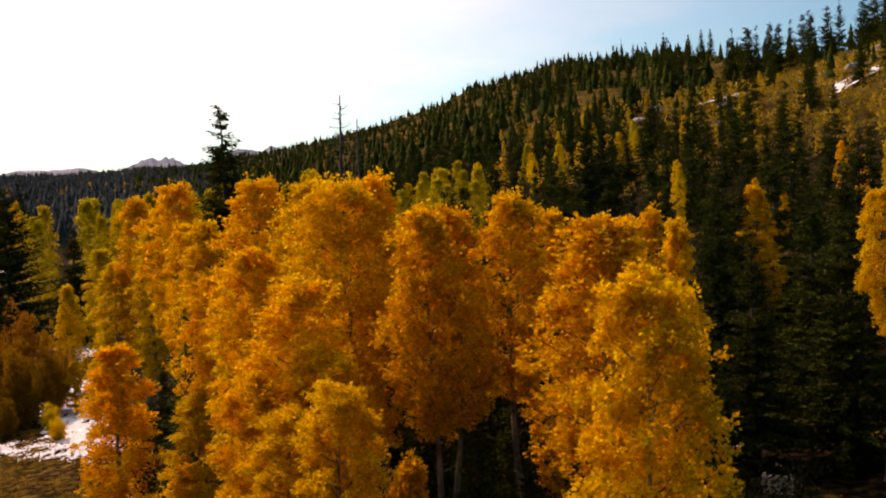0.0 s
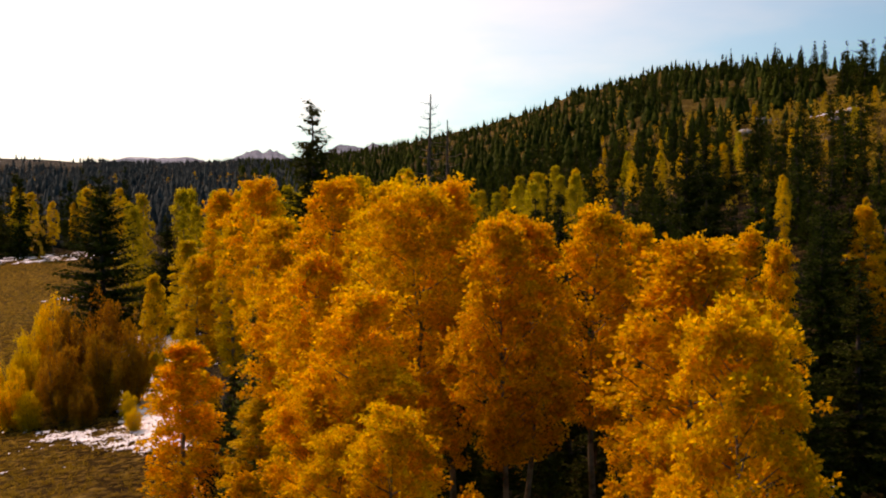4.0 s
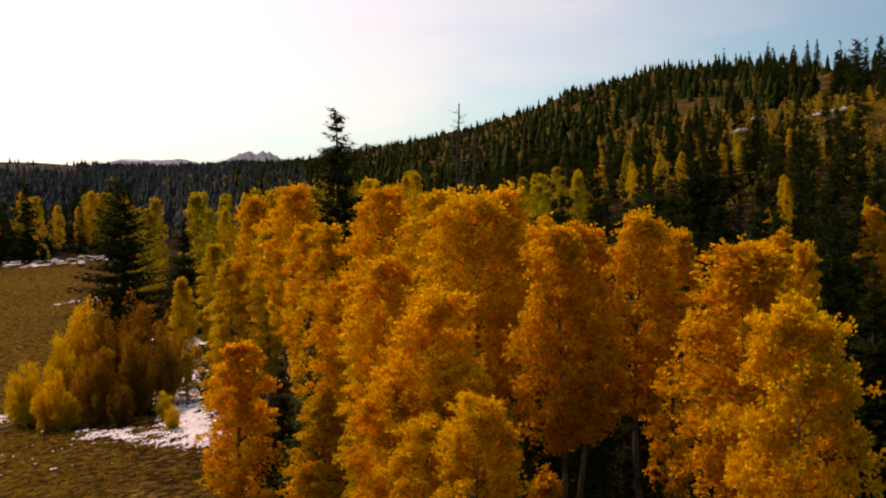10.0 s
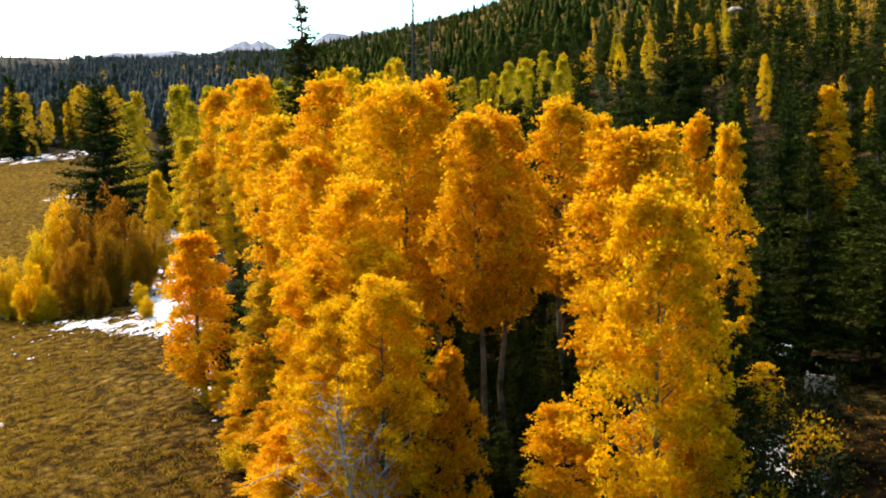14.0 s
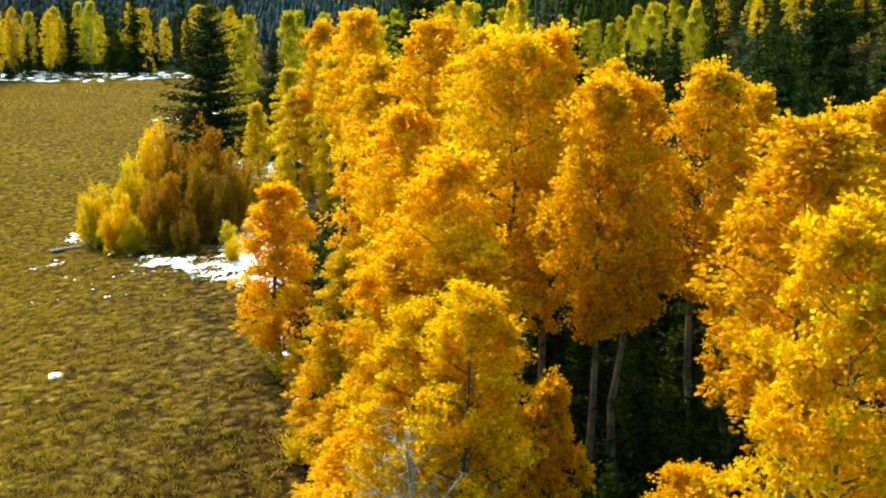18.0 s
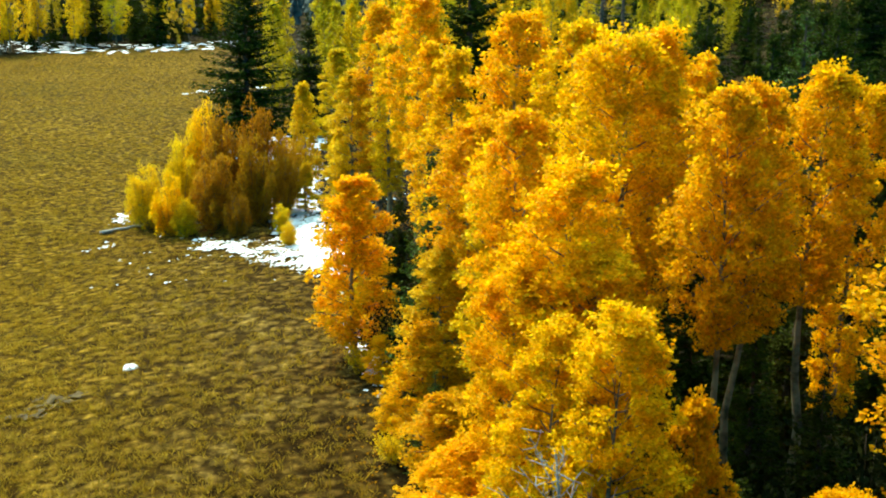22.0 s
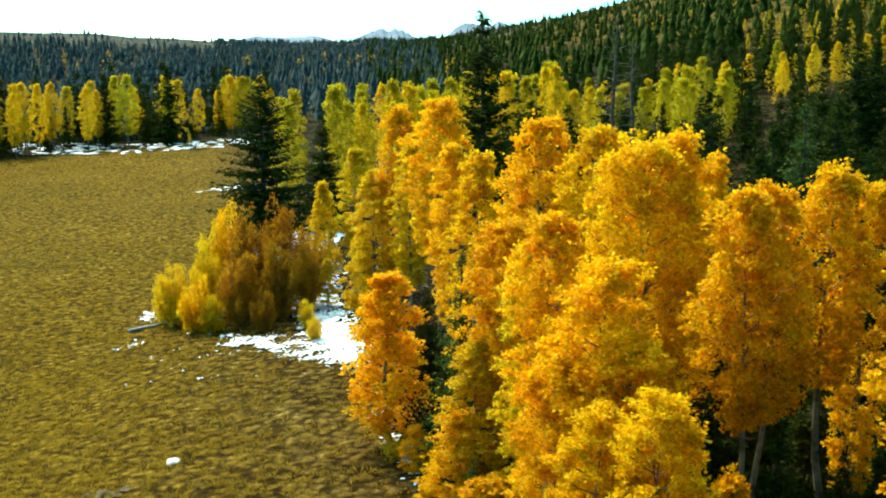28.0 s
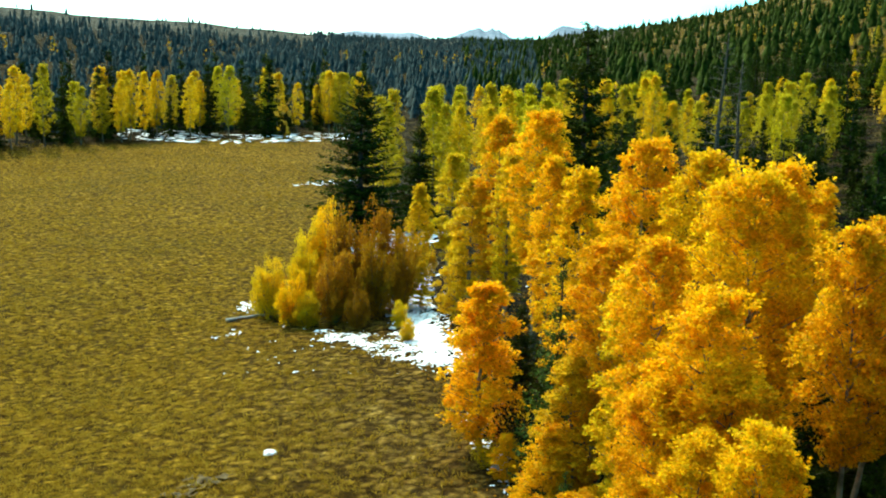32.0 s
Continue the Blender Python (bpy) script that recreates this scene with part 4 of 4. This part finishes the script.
def far_brush(n, seed, az0, az1, d0, d1, lo, hi, material, slim=1.0):
    """Bushes and saplings far off: each a loose upright cluster of leaf sprays."""
    r = np.random.default_rng(seed)
    a, d = np.radians(r.uniform(az0, az1, n)), np.sqrt(r.uniform(d0 ** 2, d1 ** 2, n))
    x, y, h = d * np.sin(a), d * np.cos(a) * DEEP, r.uniform(lo, hi, n)
    k = 26
    q = r.random((n, k)) ** 0.8
    rad = h[:, None] * 0.36 * slim * np.sqrt(np.clip(1 - (q * 1.6 - 0.7) ** 2, 0.05, 1)) * np.sqrt(r.random((n, k)))
    t = r.uniform(0, 6.28, (n, k))
    p = np.stack([x[:, None] + rad * np.cos(t), y[:, None] + rad * np.sin(t), (height(x, y) - 0.1)[:, None] + q * h[:, None] * 0.9], -1).reshape(-1, 3)
    w = unit(r.normal(size=p.shape) * 0.6 + np.array([0, 0, 0.5]))
    v, f = leaves(r, p, w, np.repeat(0.16 + 0.13 * h, k) * r.uniform(0.7, 1.3, n * k), 0.7)
    return sheet("far_brush", v, f, material, smooth=False)


def valley_keep(x, y):
    """The far hill's crown is bald."""
    r = np.random.default_rng(78)
    d, az = np.hypot(x, y), np.degrees(np.arctan2(x, y))
    return (r.random(len(x)) < np.where((az < -43) & (d > 640), 0.12, 1.0)) & (d < np.interp(az, AZ, CREST_D) * 1.02)


def hill_keep(x, y):
    """Dense under the ridge, open on the golden slope at the foot of it."""
    r = np.random.default_rng(77)
    d, az = np.hypot(x, y), np.degrees(np.arctan2(x, y))
    crest = np.interp(az, AZ, CREST_D)
    share = np.where(az > 22, np.where(d > crest * 0.93, 1.0, 0.2), np.where((az > 8) & (d < crest * 0.5), 0.45, 1.0))
    return (d < crest * 1.03) & (r.random(len(x)) < share)


tagged(new("hillside_wood", far_wood(4600, 41, -32, 50, 150, 980, 7, 13, NEEDLE, keep=hill_keep)), "dark green conifer wood covering the hillside", "wood", kind="stuff")
tagged(new("valley_wood", far_wood(12000, 42, -95, -26, 148, 1150, 5, 10, HAZED_NEEDLE, keep=valley_keep)), "dark conifer wood across the valley floor and far hill", "wood", kind="stuff")
tagged(new("valley_aspens", far_brush(80, 43, -92, 10, 120, 420, 6, 9.0, MUSTARD, 0.5)), "scattered yellow aspens among the far conifers", "wood", kind="stuff")
tagged(new("hillside_brush", far_brush(2800, 44, 8, 50, 80, 225, 0.6, 1.8, BRUSH)), "golden-brown brush scattered over the open slope", "brush", kind="stuff")
tagged(new("hillside_saplings", far_brush(480, 45, 4, 40, 80, 190, 2.0, 5.0, MUSTARD, 0.45)), "pale yellow aspen saplings on the open slope", "brush", kind="stuff")


# ---- snow lying in the shade ----
def snow_field(name, outline, cover, seed, cell=0.09, label="", material=None, category="snow"):
    """A patchy sheet of snow inside an outline of x, y corners; it breaks up towards its rim."""
    ox, oy = np.array(outline, float).T
    xs, ys = np.arange(ox.min(), ox.max(), cell), np.arange(oy.min(), oy.max(), cell)
    X, Y = np.meshgrid(xs, ys, indexing="ij")
    inside = np.zeros(X.shape, bool)
    rim = np.full(X.shape, 1e9)
    for (x0, y0), (x1, y1) in zip(outline, outline[1:] + outline[:1]):
        cross = ((y0 > Y) != (y1 > Y)) & (X < (x1 - x0) * (Y - y0) / (y1 - y0 + 1e-9) + x0)
        inside ^= cross
        L = (x1 - x0) ** 2 + (y1 - y0) ** 2
        t = np.clip(((X - x0) * (x1 - x0) + (Y - y0) * (y1 - y0)) / L, 0, 1)
        rim = np.minimum(rim, np.hypot(X - x0 - t * (x1 - x0), Y - y0 - t * (y1 - y0)))
    rim = np.where(inside, rim, -rim)
    f = np.array([[noise.noise((x * 0.9 + seed, y * 0.9, seed)) + 0.6 * noise.noise((x * 2.9, y * 2.9 + seed, 3.0)) + 1.3 * noise.noise((x * 6.1 + seed, y * 4.1, 8.0)) for y in ys] for x in xs])
    depth = np.clip(rim, -1.2, 1.0) * 0.75 + f * 0.9 + cover
    keep = depth > 0
    Z = height(X, Y) + lattice(X * 0.9, Y * 0.9, 5) * 0.05 + lattice(X * 0.3, Y * 0.3, 6) * 0.06 + 0.04 + np.clip(depth, 0, 1.2) * 0.10
    idx = -np.ones(X.shape, int)
    idx[keep] = np.arange(keep.sum())
    q = np.stack([idx[:-1, :-1], idx[1:, :-1], idx[1:, 1:], idx[:-1, 1:]], -1).reshape(-1, 4)
    q = q[(q >= 0).all(1)]
    if not len(q):
        return None
    return tagged(new(name, sheet(name, np.stack([X[keep], Y[keep], Z[keep]], -1), q, material or SNOW)), label or "patchy old snow lying in the shade of trees", category, kind="structure")


snow_field("snow_bank", [(-20.6, 50.6), (-17.4, 46.8), (-18.6, 51.2), (-22.8, 59.8), (-26.2, 68.0), (-30.2, 79.4), (-31.2, 78.4), (-28.2, 68.0), (-25.0, 60.2), (-22.8, 54.6)], 0.3, 3.0, 0.1)
snow_field("snow_bush_foot", [(-27.6, 53.0), (-24.0, 51.4), (-20.4, 48.2), (-17.6, 47.0), (-19.6, 51.4), (-22.6, 53.8), (-26.4, 56.6), (-28.6, 56.8)], -0.5, 5.0, 0.075)
snow_field("snow_strip", [(-16.6, 45.2), (-15.2, 41.4), (-14.0, 37.6), (-13.4, 38.2), (-14.6, 42.2), (-15.8, 46.0)], -0.2, 9.0, 0.08)
snow_field("snow_path", [(-13.6, 38.2), (-12.0, 34.2), (-11.6, 34.4), (-13.0, 38.4)], -0.35, 12.0, 0.07)
snow_field("snow_hollow", [(-37.6, 64.0), (-36.4, 61.4), (-35.2, 62.6), (-36.4, 66.0)], -0.1, 4.0, 0.12)
snow_field("snow_scrap", [(-34.4, 54.6), (-33.4, 55.4), (-32.8, 57.4), (-33.8, 56.6)], -0.25, 6.0)
snow_field("snow_meadow_edge", [(-64, 118), (-57, 124), (-53, 134), (-60, 130)], -0.5, 15.0, 0.35)
snow_field("snow_far_edge", [(-124, 168), (-108, 158), (-94, 163), (-84, 178), (-80, 192), (-90, 200), (-100, 182), (-124, 182)], -0.55, 21.0, 0.6, "broad patchy snow along the far treeline")
snow_field("snow_grove_floor", [(-9.4, 33.0), (-6.6, 28.0), (-4.6, 22.6), (-5.6, 21.6), (-8.0, 27.6)], -0.2, 31.0)
snow_field("snow_stream_bank", [(4.0, 38.4), (4.6, 34.4), (5.4, 30.0), (6.6, 28.0), (7.0, 30.0), (6.0, 35.0), (4.8, 39.0)], 0.1, 35.0)
snow_field("snow_slope", [(5.0, 40.0), (8.0, 41.0), (10.0, 45.0), (7.0, 46.0)], -0.3, 38.0)
snow_field("snow_pine_foot", [(-42, 88), (-36, 80), (-32, 84), (-33, 96), (-40, 100)], -0.15, 44.0, 0.3)
snow_field("snow_ridge", [(60, 302), (92, 302), (110, 338), (84, 346), (64, 326)], 0.0, 51.0, 1.6, "streaks of snow below the ridge")
snow_field("snow_slope_high", [(70, 225), (95, 237), (100, 253), (76, 245)], -0.1, 55.0, 1.3, "streaks of snow on the open slope")

# ---- meadow grass ----
def edge_x(y):
    """Where the meadow ends and the wood's floor begins, going away from the camera."""
    return np.interp(y, EDGE_Y, EDGE_X)


def tussocks(n, seed):
    r = np.random.default_rng(seed)
    y = 18 + 130 * r.random(n) ** 1.7
    x = edge_x(y) - 0.3 - (14 + y * 0.75) * r.random(n) ** 0.75
    k = 13
    px = np.repeat(x, k) + r.normal(size=n * k) * 0.12
    py = np.repeat(y, k) + r.normal(size=n * k) * 0.12
    pz = height(px, py) + 0.02
    w = unit(np.stack([r.normal(size=n * k) * 0.7, r.normal(size=n * k) * 0.7, np.full(n * k, 0.8)], -1))
    v, f = leaves(r, np.stack([px, py, pz], -1), w, np.repeat(r.uniform(0.10, 0.26, n), k) * r.uniform(0.7, 1.2, n * k), 0.13)
    return sheet("meadow_grass", v, f, GRASS, smooth=False)


tagged(new("meadow_grass", tussocks(42000, 61)), "tufts of dry golden meadow grass", "grass", kind="stuff")


def litter(n, seed):
    r = np.random.default_rng(seed)
    y = r.uniform(16, 66, n)
    x = edge_x(y) + r.uniform(-1.2, 24, n)
    p = np.stack([x, y, height(x, y) + 0.06], -1)
    v, f = leaves(r, p, unit(r.normal(size=(n, 3)) * np.array([1, 1, 0.25])), r.uniform(0.05, 0.12, n), 0.8, 0.6)
    return sheet("fallen_leaves", v, f, RUST, smooth=False)


tagged(new("fallen_leaves", litter(16000, 62)), "fallen aspen leaves scattered over the wood's floor", "leaves", kind="stuff")


# ---- understorey ----
def shrub_kind(seed, H, R, material, n=2600, leaf=0.11):
    r = np.random.default_rng(seed)
    paths, P, W = [], [], []
    for i in range(14):
        a, o = r.uniform(0, 6.28), R * np.sqrt(r.random())
        tip = np.array([np.cos(a) * o, np.sin(a) * o, H * r.uniform(0.6, 1.0)])
        q = np.linspace(0, 1, 4)[:, None]
        paths.append((tip * q, [0.03, 0.02, 0.012, 0.005]))
        m = n // 14
        f = r.uniform(0.25, 1, m)[:, None]
        off = r.normal(size=(m, 3)) * 0.22 * R
        P.append(tip * f + off)
        W.append(unit(off + np.array([0, 0, 0.2]) + r.normal(size=(m, 3)) * 0.3))
    P, W = np.concatenate(P), np.concatenate(W)
    P[:, 2] = np.maximum(P[:, 2], 0.05)
    v, f = leaves(r, P, W, leaf * r.uniform(0.7, 1.3, len(P)), 0.55)
    tv, tf = tubes(paths, 4)
    return sheet("stems", tv, tf, TWIG), sheet("foliage", v, f, material, smooth=False)


DARK_SHRUB = [shrub_kind(500 + k, 2.0, 1.0, SHADED_UNDER) for k in range(2)]
GOLD_SHRUB = [shrub_kind(510 + k, 1.6, 0.8, YELLOW, 1800) for k in range(2)]
# many of these are added to fill the shaded gaps between trunks
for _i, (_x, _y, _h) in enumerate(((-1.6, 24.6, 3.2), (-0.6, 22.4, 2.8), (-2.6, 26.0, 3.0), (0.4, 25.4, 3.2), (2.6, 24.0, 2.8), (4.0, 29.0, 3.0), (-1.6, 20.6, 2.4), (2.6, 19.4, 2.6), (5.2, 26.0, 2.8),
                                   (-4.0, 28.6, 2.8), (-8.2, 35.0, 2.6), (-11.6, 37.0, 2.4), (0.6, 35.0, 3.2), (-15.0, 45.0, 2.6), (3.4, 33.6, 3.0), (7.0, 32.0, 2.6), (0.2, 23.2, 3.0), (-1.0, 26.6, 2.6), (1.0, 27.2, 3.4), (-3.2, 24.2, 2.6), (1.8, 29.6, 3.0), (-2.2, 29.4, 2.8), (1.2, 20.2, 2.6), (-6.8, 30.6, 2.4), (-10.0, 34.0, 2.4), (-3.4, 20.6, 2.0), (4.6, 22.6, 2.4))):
    place_tree("shrub", DARK_SHRUB[_i % 2], ("stem", "foliage"), _x, _y, _h / 2.0, 57 * _i, label="evergreen shrub under the aspens, leaves darkened for shade", category="shrub", group="undergrowth in the grove", sink=0.05)
for _i, (_x, _y, _h) in enumerate(((5.6, 33.8, 2.0), (6.4, 30.6, 1.8), (-6.0, 27.0, 1.8), (-8.6, 31.4, 2.0), (-5.6, 24.0, 2.0), (4.0, 24.8, 2.0), (-12.2, 38.0, 2.0), (-5.4, 21.4, 1.4), (6.2, 40.0, 1.8), (-15.6, 43.4, 1.1), (-13.2, 36.6, 1.0), (-10.4, 30.4, 0.9))):
    place_tree("shrub", GOLD_SHRUB[_i % 2], ("stem", "foliage"), _x, _y, _h / 1.6, 83 * _i, label="low shrub with yellow leaves beside the trees", category="shrub", group="undergrowth in the grove", sink=0.05)


# ---- dead trees ----
def dead_tree(seed, H, spread, limbs, low, up=0.15, twigs=3, bark=DEAD_WOOD, thick=1.0):
    r = np.random.default_rng(seed)
    t = np.linspace(0, 1, 8)
    trunk = np.stack([np.cumsum(r.normal(size=8)) * 0.006 * H, np.cumsum(r.normal(size=8)) * 0.006 * H, t * H], 1)
    tv, tf = tubes([(trunk, ((0.013 * H + 0.02) * (1 - t) ** 0.7 + 0.02 + 0.001 * H) * (0.3 + 0.7 * thick))], 8)
    paths = []
    for i in range(limbs):
        u = low + (0.98 - low) * (i + r.random()) / limbs
        s = np.array([np.interp(u, t, trunk[:, 0]), np.interp(u, t, trunk[:, 1]), u * H])
        a = i * 2.4 + r.normal() * 0.4
        L = spread * (1.1 - u) ** 0.6 * r.uniform(0.4, 1.1)
        q = np.linspace(0, 1, 5)[:, None]
        p = s + np.array([np.cos(a), np.sin(a), up]) * L * q + np.array([0, 0, 0.25 * L]) * q ** 2 + r.normal(size=(5, 3)) * 0.05 * L * q
        paths.append((p, np.linspace(0.03 + 0.022 * L, 0.014, 5) * thick))
        for j in range(twigs):
            b = p[1 + j % 4]
            paths.append((np.stack([b, b + unit(r.normal(size=3) + np.array([0, 0, 0.4])) * L * 0.4]), [0.009, 0.003]))
    bv, bf = tubes(paths, 4)
    return sheet("trunk", tv, tf, bark), sheet("branches", bv, bf, bark)


SNAG = dead_tree(601, 16.5, 2.0, 60, 0.4, -0.05, 5, TWIG, 0.55)
BARE = dead_tree(602, 4.6, 1.5, 40, 0.15, 0.9, 8, DEAD_WOOD, 0.25)
SNAG_PARTS = ("trunk", "branchwork")
_s = (17.1 - float(height(-7.3, 51.0))) / 16.5
place_tree("dead_conifer", SNAG, SNAG_PARTS, -7.3, 51.0, _s, 20, label="tall bare grey dead conifer above the wood", group="")
place_tree("dead_conifer", SNAG, SNAG_PARTS, -6.4, 52.4, _s * 0.93, 140, label="bare grey dead conifer beside its taller neighbour", group="")
place_tree("bare_sapling", BARE, SNAG_PARTS, -4.3, 20.6, 1.25, 0, (4, -6), label="pale leafless sapling with tangled twigs under aspens")
place_tree("bare_sapling", BARE, SNAG_PARTS, -3.6, 20.0, 1.0, 100, (-6, 8), label="pale leafless sapling leaning below the aspens")


def fallen_log(name, x0, y0, x1, y1, r0, label, bark=PINE_BARK):
    a, b = np.array([x0, y0, float(height(x0, y0)) + r0 * 0.7]), np.array([x1, y1, float(height(x1, y1)) + r0 * 0.5])
    q = np.linspace(0, 1, 7)[:, None]
    rr = np.random.default_rng(int(abs(x0) * 10))
    p = a + (b - a) * q + rr.normal(size=(7, 3)) * 0.03
    rad = np.linspace(r0, r0 * 0.45, 7)
    p = np.concatenate([p[:1], p, p[-1:]])
    rad = np.concatenate([[0.01], rad, [0.01]])
    p[0] -= (b - a) / np.linalg.norm(b - a) * 0.02
    p[-1] += (b - a) / np.linalg.norm(b - a) * 0.02
    v, f = tubes([(p, rad)], 9)
    return tagged(new(name, sheet(name, v, f, bark)), label, "log")


fallen_log("fallen_log", -35.8, 59.2, -33.6, 61.4, 0.12, "grey fallen log lying in the dry meadow grass", DEAD_WOOD)
fallen_log("fallen_log", -25.2, 66.0, -23.2, 64.6, 0.14, "dark fallen log across the snow bank")
fallen_log("fallen_log", -3.4, 19.4, -0.6, 21.0, 0.14, "grey fallen log under the aspens")
fallen_log("fallen_log", -7.4, 28.4, -5.0, 25.4, 0.12, "grey fallen log under the aspens")


# ---- stones ----
def stone(name, x, y, r0, flat, seed, label, material=STONE):
    bm = bmesh.new()
    bmesh.ops.create_icosphere(bm, subdivisions=2, radius=r0)
    for v in bm.verts:
        n = noise.noise(v.co * (1.4 / r0) + Vector((seed, 0, 0)))
        v.co *= 1 + 0.35 * n
        v.co.z *= flat
    me = bpy.data.meshes.new(name)
    bm.to_mesh(me)
    bm.free()
    me.materials.append(material)
    ob = new(name, me)
    ob.location = (x, y, float(height(x, y)) + r0 * flat * 0.3)
    return tagged(ob, label, "stone")


# a leftover bit of snow, built with the stone shape
stone("meadow_stone", -21.2, 36.2, 0.26, 0.4, 1.0, "small lump of old snow lying in the dry grass", SNOW)
for _i, (_x, _y, _r) in enumerate(((88, 128, 3.0), (98, 136, 2.4), (112, 152, 3.4), (62, 138, 2.2), (70, 146, 2.6), (44, 150, 2.2), (52, 158, 2.8), (120, 160, 2.6), (82, 118, 1.8), (30, 120, 1.6))):
    stone("hillside_boulder", _x, _y * DEEP, _r, 0.5, 3.0 * _i, "grey granite boulder on the open hillside")


# ---- board on posts beside the stream ----
def box(x0, x1, y0, y1, z0, z1, bevel=0.01):
    bm = bmesh.new()
    bmesh.ops.create_cube(bm, size=1)
    for v in bm.verts:
        v.co = Vector(((x0 + x1) / 2 + v.co.x * (x1 - x0), (y0 + y1) / 2 + v.co.y * (y1 - y0), (z0 + z1) / 2 + v.co.z * (z1 - z0)))
    bmesh.ops.bevel(bm, geom=bm.edges[:], offset=bevel, segments=1, affect="EDGES")
    return bm


def mesh_of(name, bm, material):
    me = bpy.data.meshes.new(name)
    bm.to_mesh(me)
    bm.free()
    me.materials.append(material)
    return me


board = new("notice_board")
board.matrix_world = pose(8.0, 36.0, float(height(8.0, 36.0)) - 0.1, 0, 0, -25)
for _x in (-0.42, 0.42):
    part("post", mesh_of("post", box(_x - 0.05, _x + 0.05, -0.05, 0.05, 0, 1.5), TWIG), board)
part("panel", mesh_of("panel", box(-0.5, 0.5, -0.085, -0.052, 0.85, 1.45), DEAD_WOOD), board, "grey weathered panel")
tagged(board, "small weathered grey notice board on two posts", "sign")


# ---- dark hollow in the meadow ----
snow_field("dark_hollow", [(-23.0, 32.4), (-22.2, 31.6), (-21.2, 32.6), (-21.6, 34.0), (-22.8, 33.8)], -0.1, 71.0, 0.08, "dark brown hollow in the dry meadow", FLOOR, "hollow")

# ---- far peaks and the bald summit ----
def ridge(name, az0, az1, dist, base, top, seed, label, material, rough=0.35):
    a = np.radians(np.linspace(az0, az1, 60))
    u = np.linspace(0, 1, 60)
    prof = np.array([0.55 + rough * noise.noise((x * 3 + seed, seed, 0)) + 0.22 * rough * noise.noise((x * 11, seed, 1)) for x in u]) * np.sin(np.pi * u) ** 0.6
    rows = []
    for k, (dd, hh) in enumerate(((-500, 0.0), (-250, 0.45), (-90, 0.8), (0, 1.0), (200, 0.2))):
        jit = np.array([noise.noise((x * 21 + k, seed, k)) for x in u]) * 0.1 * (0 < k < 4)
        z = base + (top - base) * np.clip(prof * (hh + jit), 0, None)
        rows.append(np.stack([(dist + dd) * np.sin(a), (dist + dd) * np.cos(a) * DEEP, z + LIFT * dist], -1))
    v = np.stack(rows).reshape(-1, 3)
    i, j = np.meshgrid(np.arange(4), np.arange(59), indexing="ij")
    f = np.stack([i * 60 + j, i * 60 + j + 1, (i + 1) * 60 + j + 1, (i + 1) * 60 + j], -1).reshape(-1, 4)
    return tagged(new(name, sheet(name, v, f, material, smooth=False)), label, "mountain", kind="structure")


ridge("mountain_west", -43.5, -33.5, 2300, -60, 14, 2.0, "far snow-streaked mountain ridge", HAZY_PEAK)
ridge("mountain_middle", -33, -27, 2300, -50, 58, 5.0, "far snow-capped rocky peak", HAZY_PEAK)
ridge("mountain_east", -25.5, -15, 2300, -50, 98, 8.0, "far snow-streaked mountain ridge", HAZY_PEAK)
ridge("bald_summit", 5, 15, 1450, 60, 322, 11.0, "bald far summit with thin snow", HAZY_PEAK, 0.08)
_m = new("mast", mesh_of("mast", box(-0.8, 0.8, -0.8, 0.8, 0, 48, 0.2), DEAD_WOOD))
_m.location = (1445 * math.sin(radians(9.0)), 1445 * DEEP * math.cos(radians(9.0)), 176 + LIFT * 1445)
tagged(_m, "thin radio mast on the bald summit", "mast")
